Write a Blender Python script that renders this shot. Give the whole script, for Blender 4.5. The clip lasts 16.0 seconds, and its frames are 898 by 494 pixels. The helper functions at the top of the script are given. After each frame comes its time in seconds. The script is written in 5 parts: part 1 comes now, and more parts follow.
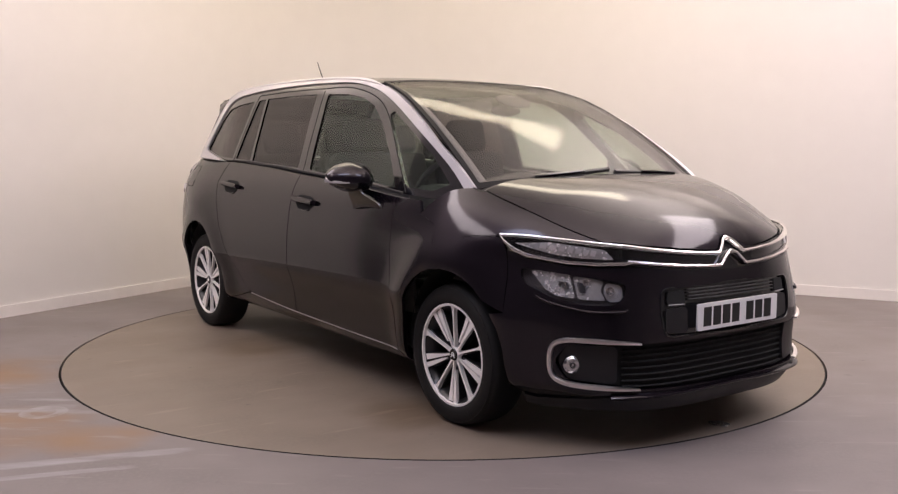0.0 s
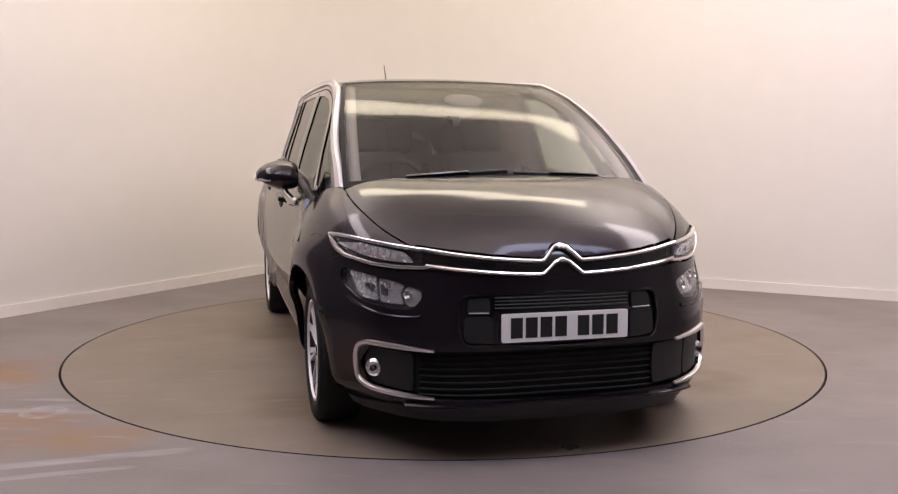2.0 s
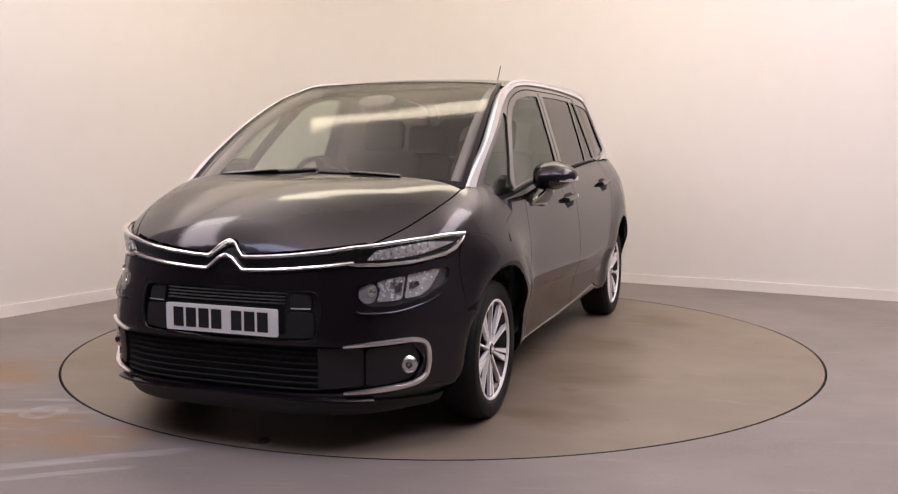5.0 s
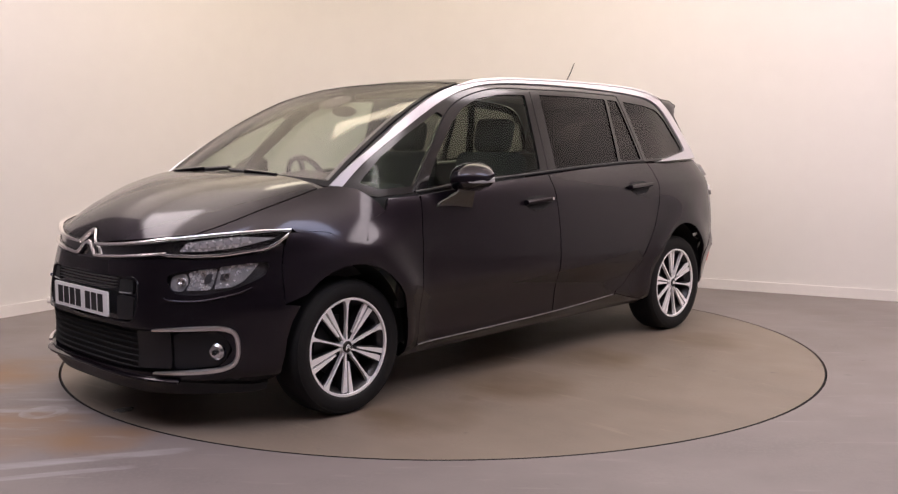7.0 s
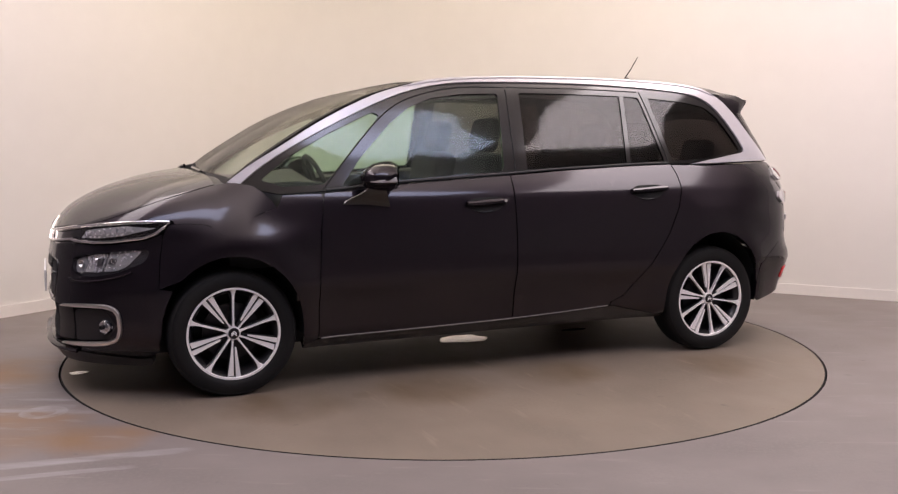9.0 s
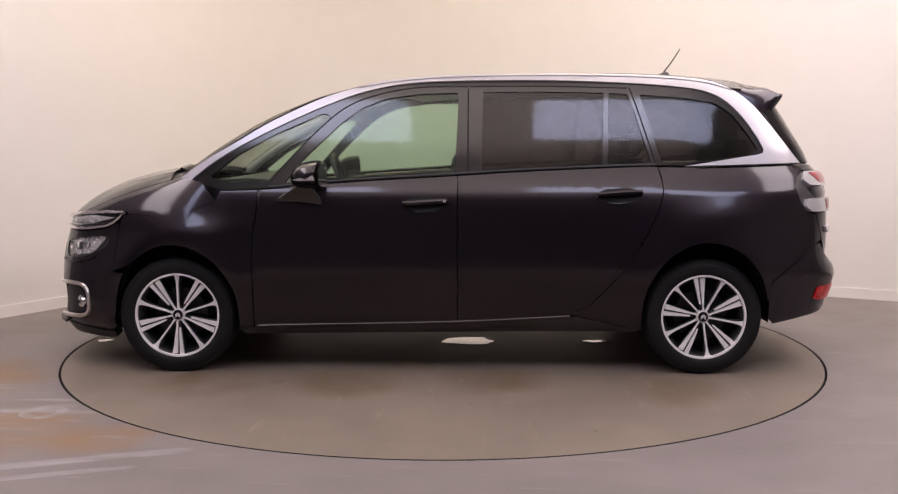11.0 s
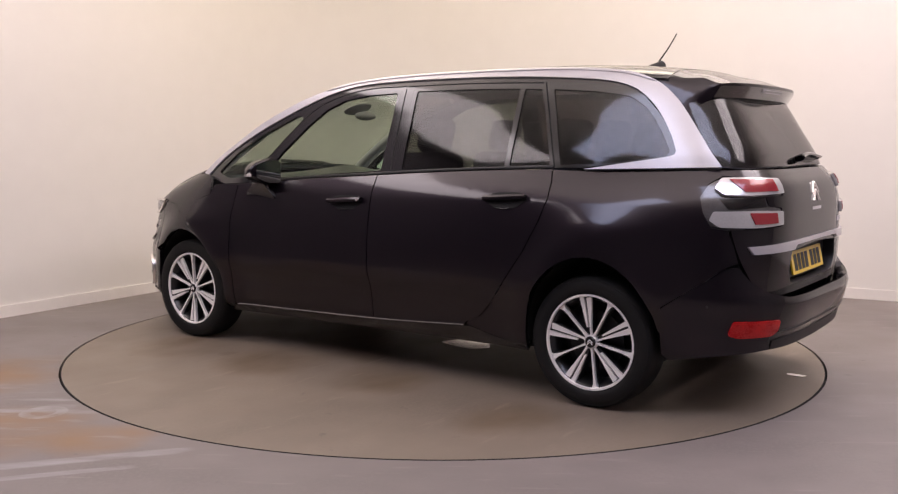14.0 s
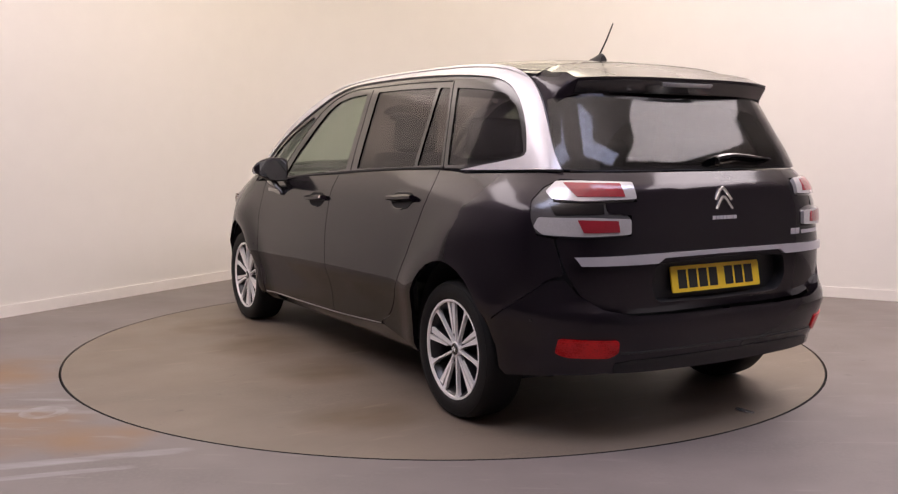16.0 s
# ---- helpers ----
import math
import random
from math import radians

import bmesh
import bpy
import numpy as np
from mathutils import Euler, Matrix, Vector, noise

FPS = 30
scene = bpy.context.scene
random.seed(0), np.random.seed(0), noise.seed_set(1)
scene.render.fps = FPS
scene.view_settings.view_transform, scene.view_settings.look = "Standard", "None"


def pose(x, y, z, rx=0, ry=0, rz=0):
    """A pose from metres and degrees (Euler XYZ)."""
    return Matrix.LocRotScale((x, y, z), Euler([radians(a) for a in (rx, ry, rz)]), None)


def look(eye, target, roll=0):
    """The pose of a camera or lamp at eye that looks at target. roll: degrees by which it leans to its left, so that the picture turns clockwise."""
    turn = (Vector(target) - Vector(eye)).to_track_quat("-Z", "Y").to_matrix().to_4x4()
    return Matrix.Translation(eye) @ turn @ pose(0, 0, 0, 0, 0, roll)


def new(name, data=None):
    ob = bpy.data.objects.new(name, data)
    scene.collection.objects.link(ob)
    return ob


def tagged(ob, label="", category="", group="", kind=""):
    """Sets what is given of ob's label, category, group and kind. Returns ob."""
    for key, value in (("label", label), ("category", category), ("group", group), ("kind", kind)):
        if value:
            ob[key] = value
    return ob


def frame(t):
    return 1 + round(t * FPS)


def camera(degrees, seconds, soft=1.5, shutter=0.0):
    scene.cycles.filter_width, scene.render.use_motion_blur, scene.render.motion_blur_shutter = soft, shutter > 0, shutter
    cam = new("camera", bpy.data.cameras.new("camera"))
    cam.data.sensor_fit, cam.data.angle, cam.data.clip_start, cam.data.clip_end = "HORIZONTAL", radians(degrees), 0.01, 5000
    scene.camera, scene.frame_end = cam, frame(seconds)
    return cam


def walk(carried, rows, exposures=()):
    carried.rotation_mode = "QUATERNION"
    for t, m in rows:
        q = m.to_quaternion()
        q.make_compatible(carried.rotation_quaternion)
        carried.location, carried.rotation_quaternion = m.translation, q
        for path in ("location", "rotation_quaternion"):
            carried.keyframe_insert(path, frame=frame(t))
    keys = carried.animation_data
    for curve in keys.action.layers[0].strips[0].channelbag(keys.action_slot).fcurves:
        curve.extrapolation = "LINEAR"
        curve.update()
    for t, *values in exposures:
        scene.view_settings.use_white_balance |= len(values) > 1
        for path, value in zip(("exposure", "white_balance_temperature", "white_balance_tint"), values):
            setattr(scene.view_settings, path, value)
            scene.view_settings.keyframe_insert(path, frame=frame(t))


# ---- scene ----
cam = camera(50.258, 16.0, soft=1.25)
EYE = (0.0, -5.8765, 1.2438)
AIM = (math.sin(radians(0.3057)) * math.cos(radians(6.2432)), math.cos(radians(0.3057)) * math.cos(radians(6.2432)), -math.sin(radians(6.2432)))
VIEW = look(EYE, Vector(EYE) + Vector(AIM), 0.094)
walk(cam, [(0.0, VIEW), (16.0, VIEW)], exposures=[(0.0, 0.13), (16.0, 0.13)])


# ---- world and lights ----
world = bpy.data.worlds.new("world")
scene.world = world
world.use_nodes = True
world.node_tree.nodes["Background"].inputs[0].default_value = (0.9, 0.93, 1.0, 1)
world.node_tree.nodes["Background"].inputs[1].default_value = 0.02
CEILING = 3.6


def unseen_light(x, y, sx, sy, watts, colour, turn=0.0, up=False):
    """An unseen panel under the ceiling: a lamp shining down, or added fill shining up."""
    data = bpy.data.lights.new("unseen_light", "AREA")
    data.shape, data.size, data.size_y, data.energy, data.color = "RECTANGLE", sx, sy, watts, colour
    ob = new("unseen_light", data)
    ob.matrix_world = pose(x, y, CEILING - (0.95 if up else 0.06), 180 if up else 0, 0, turn)
    return ob


WARM, COOL, PINK = (1.0, 0.87, 0.67), (0.64, 0.69, 1.0), (1.0, 0.865, 0.85)
VIOLET = (1.0, 0.88, 0.92)
unseen_light(0.1, 1.0, 3.4, 0.6, 34, WARM)
unseen_light(-3.5, -1.3, 1.1, 3.2, 56, VIOLET, -30)
unseen_light(3.6, -1.2, 1.5, 3.2, 88, VIOLET, 30)
unseen_light(-1.9, -3.3, 2.4, 0.9, 34, COOL)
unseen_light(1.9, -3.3, 2.4, 0.9, 38, COOL)
# Up-facing fill, added with no such fitting known, brightens ceiling, walls and reflections.
unseen_light(-0.6, 2.3, 4.2, 1.8, 52, WARM, 0, True)
unseen_light(2.4, 0.4, 1.4, 2.6, 95, PINK, 0, True)
unseen_light(-2.2, 0.0, 1.4, 2.6, 55, PINK, 0, True)
unseen_light(0.0, -2.9, 4.6, 2.4, 95, PINK, 0, True)


# ---- materials ----
def material(name, colour, rough=0.5, metal=0.0, coat=0.0, grain=0.0, scale=40.0, bump=0.0, spec=0.5, edge=(1, 1, 1)):
    """A principled surface whose colour and roughness vary at two scales."""
    m = bpy.data.materials.new(name)
    m.use_nodes = True
    nodes, links = m.node_tree.nodes, m.node_tree.links
    b = nodes["Principled BSDF"]
    b.inputs["Base Color"].default_value = (*colour, 1)
    b.inputs["Roughness"].default_value = rough
    b.inputs["Metallic"].default_value = metal
    b.inputs["Coat Weight"].default_value = coat
    b.inputs["Coat Roughness"].default_value = 0.11
    b.inputs["Specular IOR Level"].default_value = spec
    b.inputs["Specular Tint"].default_value = (*edge, 1)
    if grain or bump:
        at = nodes.new("ShaderNodeTexCoord")
        fine, wide = nodes.new("ShaderNodeTexNoise"), nodes.new("ShaderNodeTexNoise")
        fine.inputs["Scale"].default_value, wide.inputs["Scale"].default_value = scale, scale / 12
        fine.inputs["Detail"].default_value = wide.inputs["Detail"].default_value = 5
        for n in (fine, wide):
            links.new(at.outputs["Object"], n.inputs["Vector"])
        both = nodes.new("ShaderNodeMath")
        both.operation = "ADD"
        links.new(fine.outputs["Fac"], both.inputs[0])
        links.new(wide.outputs["Fac"], both.inputs[1])
        ramp = nodes.new("ShaderNodeMapRange")
        ramp.inputs["From Min"].default_value, ramp.inputs["From Max"].default_value = 0.6, 1.4
        ramp.inputs["To Min"].default_value, ramp.inputs["To Max"].default_value = 1 - grain, 1 + grain
        links.new(both.outputs[0], ramp.inputs["Value"])
        mul = nodes.new("ShaderNodeVectorMath")
        mul.operation = "SCALE"
        mul.inputs[0].default_value = colour
        links.new(ramp.outputs[0], mul.inputs["Scale"])
        links.new(mul.outputs[0], b.inputs["Base Color"])
        r2 = nodes.new("ShaderNodeMapRange")
        r2.inputs["From Min"].default_value, r2.inputs["From Max"].default_value = 0.6, 1.4
        r2.inputs["To Min"].default_value, r2.inputs["To Max"].default_value = max(rough - grain * 0.3, 0.02), min(rough + grain * 0.3, 1)
        links.new(both.outputs[0], r2.inputs["Value"])
        links.new(r2.outputs[0], b.inputs["Roughness"])
        if bump:
            bn = nodes.new("ShaderNodeBump")
            bn.inputs["Strength"].default_value, bn.inputs["Distance"].default_value = bump, 0.002
            links.new(fine.outputs["Fac"], bn.inputs["Height"])
            links.new(bn.outputs[0], b.inputs["Normal"])
    return m


def glass_material(name, tint, gloss=1.0, steep=4.5, most=0.9, least=0.045, rough=0.06):
    """Thin glass: tinted see-through with a mirror gloss that grows at grazing angles."""
    m = bpy.data.materials.new(name)
    m.use_nodes = True
    nodes, links = m.node_tree.nodes, m.node_tree.links
    nodes.remove(nodes["Principled BSDF"])
    clear, shine, mix = nodes.new("ShaderNodeBsdfTransparent"), nodes.new("ShaderNodeBsdfGlossy"), nodes.new("ShaderNodeMixShader")
    edge, power, scale = nodes.new("ShaderNodeLayerWeight"), nodes.new("ShaderNodeMath"), nodes.new("ShaderNodeMath")
    clear.inputs["Color"].default_value = (*tint, 1)
    shine.inputs["Roughness"].default_value = rough
    shine.inputs["Color"].default_value = (gloss, gloss, gloss, 1)
    power.operation, scale.operation = "POWER", "MULTIPLY_ADD"
    power.inputs[1].default_value = steep
    scale.inputs[1].default_value, scale.inputs[2].default_value = most, least
    edge.inputs["Blend"].default_value = 0.5
    links.new(edge.outputs["Facing"], power.inputs[0])
    links.new(power.outputs[0], scale.inputs[0])
    links.new(scale.outputs[0], mix.inputs[0])
    links.new(clear.outputs[0], mix.inputs[1])
    links.new(shine.outputs[0], mix.inputs[2])
    links.new(mix.outputs[0], nodes["Material Output"].inputs["Surface"])
    return m


PAINT = material("dark_metallic_paint", (0.0165, 0.0122, 0.0168), 0.34, 0.7, 0.88, 0.05, 900, 0, 0.1, (0.12, 0.11, 0.14))
SILVER = material("satin_silver_paint", (0.56, 0.54, 0.57), 0.33, 0.35, 0.6, 0.03, 300)
GLOSS_BLACK = material("gloss_black_trim", (0.008, 0.007, 0.008), 0.12, 0.0, 0.6)
BLACK = material("black_plastic", (0.012, 0.011, 0.012), 0.5, 0, 0, 0.15, 200, 0.2)
DEEP = material("deep_black_lining", (0.006, 0.006, 0.006), 0.85, 0, 0, 0.2, 60)
CHROME = material("bright_chrome", (0.90, 0.87, 0.86), 0.22, 1.0)
SATIN_CHROME = material("satin_chrome", (0.80, 0.76, 0.74), 0.28, 1.0)
RUBBER = material("tyre_rubber", (0.008, 0.0075, 0.0075), 0.7, 0, 0, 0.25, 90, 0.25, 0.3)
ALLOY = material("machined_alloy", (0.92, 0.89, 0.88), 0.34, 0.12, 0.3, 0.04, 500)
DARK_ALLOY = material("dark_alloy", (0.018, 0.017, 0.018), 0.35, 0.3, 0.3)
STEEL = material("brake_steel", (0.045, 0.045, 0.048), 0.45, 0.9, 0, 0.15, 60)
CLEAR = glass_material("clear_glass", (0.80, 0.79, 0.77), 0.5, 5.0, 0.6, 0.09, 0.10)
SIDE_CLEAR = glass_material("green_tinted_glass", (0.78, 0.87, 0.80), 0.55)
PRIVACY = glass_material("privacy_glass", (0.40, 0.38, 0.375), 0.75)
LENS = glass_material("lamp_lens", (0.97, 0.97, 0.97), 0.6)
REFLECTOR = material("lamp_reflector", (0.75, 0.75, 0.76), 0.18, 1.0)
LAMP_GREY = material("lamp_grey", (0.38, 0.37, 0.37), 0.35, 0.2, 0.6)
LAMP_WHITE = material("lamp_white", (0.60, 0.58, 0.58), 0.22, 0.4, 0.8, 0.1, 150)
SMOKE = material("smoked_lens", (0.07, 0.066, 0.068), 0.2, 0.1, 0.8, 0.2, 120)
BOWL = material("bright_lamp_bowl", (0.88, 0.87, 0.87), 0.26, 0.7, 0.4, 0.2, 60, 0.9)
RED_LENS = material("red_lens", (0.30, 0.02, 0.03), 0.2, 0, 0.8, 0.12, 220)
REFLEX_RED = material("red_reflector", (0.62, 0.004, 0.008), 0.3, 0, 0.25, 0.35, 160, 0.3, 0.3)
PLATE_WHITE = material("white_plate", (0.90, 0.89, 0.88), 0.4, 0, 0.2, 0.02, 200)
PLATE_YELLOW = material("yellow_plate", (0.90, 0.60, 0.03), 0.4, 0, 0.2, 0.02, 200)
FRIT = material("screen_frit", (0.012, 0.011, 0.012), 0.6, 0, 0, 0.1, 200, 0, 0.15)
# grey of the pod and inside mirror, and of the painted sill highlight
POD_AND_GLINT = material("grey_pod_and_glint", (0.20, 0.18, 0.175), 0.55, 0, 0, 0.06, 200)
INK = material("black_ink", (0.01, 0.01, 0.01), 0.5)
CLOTH = material("charcoal_seat_cloth", (0.035, 0.032, 0.033), 0.9, 0, 0, 0.25, 250, 0.4)
TRIM_GREY = material("grey_cabin_plastic", (0.075, 0.07, 0.068), 0.6, 0, 0, 0.1, 200, 0.2)
HEADLINER = material("pale_headliner", (0.42, 0.40, 0.38), 0.9, 0, 0, 0.06, 200)
MIRROR = material("mirror_glass", (0.9, 0.93, 0.92), 0.01, 1.0)


# ---- curves and panels ----
def table(points):
    """A smooth function through (argument, value) points."""
    p = sorted(points)
    xs, ys = np.array([a for a, _ in p], float), np.array([b for _, b in p], float)
    d = np.diff(ys) / np.diff(xs)
    g = np.concatenate([[d[0]], np.where(d[:-1] * d[1:] > 0, 2 * d[:-1] * d[1:] / (d[:-1] + d[1:] + 1e-12), 0), [d[-1]]])

    def f(x):
        x = min(max(x, xs[0] - 0.2), xs[-1] + 0.2)
        i = int(min(max(np.searchsorted(xs, x) - 1, 0), len(xs) - 2))
        h = xs[i + 1] - xs[i]
        t = (x - xs[i]) / h
        if t < 0:
            return float(ys[0] + g[0] * (x - xs[0]))
        if t > 1:
            return float(ys[-1] + g[-1] * (x - xs[-1]))
        return float((2 * t**3 - 3 * t**2 + 1) * ys[i] + (t**3 - 2 * t**2 + t) * h * g[i] + (3 * t**2 - 2 * t**3) * ys[i + 1] + (t**3 - t**2) * h * g[i + 1])
    return f


def curve(points, n=6):
    """Points along a smooth open curve through the given points, of any dimension."""
    p = [np.array(q, float) for q in points]
    out = []
    for i in range(len(p) - 1):
        a, b, c, d = p[max(i - 1, 0)], p[i], p[i + 1], p[min(i + 2, len(p) - 1)]
        for k in range(n):
            t = k / n
            out.append(0.5 * (2 * b + (c - a) * t + (2 * a - 5 * b + 4 * c - d) * t * t + (3 * b - a - 3 * c + d) * t**3))
    out.append(p[-1])
    return [tuple(float(v) for v in q) for q in out]


def rounded(points, r=0.02, n=5):
    """A closed outline with its corners rounded; a point may carry its own radius."""
    out, k = [], len(points)
    for i in range(k):
        a, b, c = (np.array(points[(i + j) % k][:2], float) for j in (-1, 0, 1))
        rr = points[i][2] if len(points[i]) > 2 else r
        la, lc = np.linalg.norm(a - b), np.linalg.norm(c - b)
        rr = min(rr, la * 0.48, lc * 0.48)
        if rr < 1e-4:
            out.append(tuple(b))
            continue
        s, e = b + (a - b) / la * rr, b + (c - b) / lc * rr
        out += [tuple((1 - t) ** 2 * s + 2 * t * (1 - t) * b + t * t * e) for t in np.linspace(0, 1, n)]
    return [(float(u), float(v)) for u, v in out]


XS, XR = 0.9, -0.9                      # where the plan begins to curve in, front and rear
width = table([(0.14, 0.77), (0.2, 0.80), (0.25, 0.858), (0.30, 0.874), (0.36, 0.881), (0.42, 0.889), (0.48, 0.905), (0.54, 0.926), (0.58, 0.930), (0.62, 0.930), (0.72, 0.926), (0.86, 0.908), (0.95, 0.890), (0.99, 0.876), (1.03, 0.853), (1.08, 0.822), (1.14, 0.780)])
nose = table([(0.13, 2.17), (0.19, 2.225), (0.25, 2.245), (0.35, 2.235), (0.47, 2.25), (0.56, 2.251), (0.62, 2.247), (0.67, 2.240), (0.72, 2.231), (0.78, 2.217), (0.81, 2.205), (0.85, 2.175), (0.9, 2.13), (1.0, 2.0), (1.1, 1.9)])
nose_power = table([(0.13, 3.6), (0.36, 3.6), (0.48, 3.3), (0.60, 2.95), (0.75, 2.8), (0.87, 3.15), (1.0, 3.2)])
tail = table([(0.2, -2.13), (0.27, -2.16), (0.40, -2.175), (0.57, -2.185), (0.75, -2.195), (0.9, -2.195), (1.05, -2.172), (1.10, -2.135), (1.15, -2.09)])
bumper_tail = table([(0.25, -2.16), (0.30, -2.20), (0.36, -2.215), (0.40, -2.235), (0.47, -2.255), (0.52, -2.262), (0.56, -2.25), (0.62, -2.22), (0.75, -2.20), (0.9, -2.195)])
glass_width = table([(1.0, 0.815), (1.09, 0.787), (1.2, 0.755), (1.35, 0.706), (1.51, 0.652), (1.56, 0.628), (1.60, 0.595), (1.63, 0.555), (1.66, 0.50)])
glass_tail = table([(1.05, -2.12), (1.13, -2.09), (1.2, -2.06), (1.3, -2.0), (1.43, -1.925), (1.5, -1.875), (1.6, -1.75)])


def flare(x, z):
    """The slight swelling of the body round each wheel arch."""
    out = 0.0
    for cx, swell in ((1.42, 0.034), (-1.425, 0.022)):
        d = math.hypot((x - cx) / 0.36, (z - 0.325) / 0.39)
        out += swell * math.exp(-((d - 1.0) / 0.28) ** 2) if d > 0.7 else 0
    # haunches above the wheels
    out += 0.020 * math.exp(-(((x - 1.33) / 0.30) ** 2) - ((z - 0.77) / 0.085) ** 2)
    out += 0.020 * math.exp(-(((x + 1.50) / 0.26) ** 2) - ((z - 0.845) / 0.085) ** 2)
    return out


def body_y(x, z):
    w = width(z) + flare(x, z)
    if x > XS:
        a, n = nose(z) - XS, nose_power(z)
        return w * max(1 - min((x - XS) / a, 0.999) ** n, 1e-4) ** (1 / n)
    if x < XR:
        a, n = XR - tail(z), 4.8
        return w * max(1 - min((XR - x) / a, 0.999) ** n, 1e-4) ** (1 / n)
    return w


def cabin_y(x, z):
    w = glass_width(z) - 0.020 * math.exp(-(((x - 0.5) / 0.33) ** 2))
    w -= 0.024 * math.exp(-(((x + 1.66) / 0.24) ** 2))
    if x > 0.8:
        w -= 0.055 * ((x - 0.8) / 0.6) ** 2
    if x < XR:
        a = XR - glass_tail(z)
        w *= max(1 - min((XR - x) / a, 0.999) ** 6, 1e-4) ** (1 / 6)
    return w


def side(s):
    return lambda x, z: (x, s * body_y(x, z), z)


def cabin(s):
    return lambda x, z: (x, s * cabin_y(x, z), z)


def wrap(x0, end, power, wide, way, swell=True):
    def f(p, z):
        a, w, n = abs(end(z) - x0), wide(z), power(z)
        c, s = max(math.cos(p), 1e-6), max(abs(math.sin(p)), 1e-6)
        r = ((c / a) ** n + (s / w) ** n) ** (-1 / n)
        x = x0 + way * r * math.cos(p)
        return (x, r * math.sin(p) + (math.copysign(flare(x, z), p) if swell and abs(p) > 0.05 else 0), z)
    return f


front = wrap(XS, nose, nose_power, width, 1)
rear = wrap(XR, tail, lambda z: 4.8, width, -1)
rear_bumper_skin = wrap(XR, bumper_tail, lambda z: 4.5, width, -1)
rear_cabin = wrap(XR, glass_tail, lambda z: 6.0, glass_width, -1, False)


def to(skin, points):
    """Turns (y, z) points, or ('x', x, z) points on the left, into the skin's own coordinates."""
    out = []
    for q in points:
        by_x = q[0] == "x"
        v, z = (q[1], q[2]) if by_x else (abs(q[0]), q[1])
        sign = 1 if by_x or q[0] >= 0 else -1
        lo, hi = 0.0, math.pi / 2
        for _ in range(40):
            mid = (lo + hi) / 2
            p = skin(mid, z)
            inside = abs(p[0]) > abs(v) if by_x else p[1] < v
            lo, hi = (mid, hi) if inside else (lo, mid)
        rest = q[3:] if by_x else q[2:]
        out.append((sign * lo, z, *rest))
    return out


bonnet_middle = table([(2.24, 0.75), (2.228, 0.775), (2.21, 0.805), (2.193, 0.836), (2.16, 0.876), (2.119, 0.913), (2.015, 0.973), (1.896, 1.021), (1.715, 1.070), (1.536, 1.096), (1.4, 1.108), (1.1, 1.125)])
bonnet_fall = table([(1.1, -0.05), (1.464, 0.033), (1.70, 0.13), (2.07, 0.36), (2.2, 0.43)])


def top_z(x, y):
    return bonnet_middle(x) - bonnet_fall(x) * y * y - 0.54 * y**8


def top(s):
    return lambda x, y: (x, s * y, top_z(x, y))


def shoulder(x):
    """The height at which the wing's top meets its side."""
    lo, hi = 0.8, 1.05
    for _ in range(30):
        mid = (lo + hi) / 2
        lo, hi = (mid, hi) if top_z(x, body_y(x, mid)) > mid else (lo, mid)
    return lo


belt = table([(1.2, 0.985), (1.17, 0.989), (0.936, 1.002), (0.537, 1.037), (-0.117, 1.077), (-0.485, 1.100), (-1.14, 1.126), (-1.4, 1.13), (-2.0, 1.13)])
roof_middle = table([(0.5, 1.562), (0.353, 1.589), (0.1, 1.615), (-0.5, 1.645), (-1.0, 1.652), (-1.37, 1.638), (-1.77, 1.592), (-2.0, 1.55)])


def roof_skin(x, y):
    return (x, y, roof_middle(x) - 0.026 * (y / 0.6) ** 2 - 0.042 * (y / 0.6) ** 8)


screen_edge = curve([(1.415, 0.748, 1.040), (1.265, 0.733, 1.153), (1.10, 0.713, 1.260), (0.915, 0.686, 1.368), (0.66, 0.640, 1.490), (0.40, 0.594, 1.566)], 8)
screen_mid = curve([(1.505, 1.072), (1.36, 1.180), (1.19, 1.290), (1.0, 1.396), (0.70, 1.512), (0.36, 1.589)], 8)


def screen(u, v):
    """The windscreen: u across from -1 to 1, v from the bonnet (0) to the roof (1)."""
    k = min(max(v, 0), 1) * (len(screen_edge) - 1)
    i = min(int(k), len(screen_edge) - 2)
    e = np.array(screen_edge[i]) * (1 - k + i) + np.array(screen_edge[i + 1]) * (k - i)
    m = np.array(screen_mid[i]) * (1 - k + i) + np.array(screen_mid[i + 1]) * (k - i)
    w = abs(u) ** 3.0
    return (m[0] * (1 - w) + e[0] * w, u * e[1], m[1] * (1 - w) + e[2] * w)


CAR_SHIFT = Vector((0.0084, -0.0943, 0.0))
CENTRE = Vector((0, 0, 0.75))


def mesh_object(name, verts, faces, mat, parent=None, label="", normals=None, smooth=True, shift=True):
    me = bpy.data.meshes.new(name)
    move = CAR_SHIFT if shift else Vector((0, 0, 0))
    me.from_pydata([tuple(Vector(v) + move) for v in verts], [], faces)
    me.materials.append(mat)
    me.polygons.foreach_set("use_smooth", [smooth] * len(me.polygons))
    me.update()
    if normals is not None:
        me.normals_split_custom_set(normals)
    ob = new(name, me)
    ob.parent = parent
    if label:
        tagged(ob, label)
    return ob


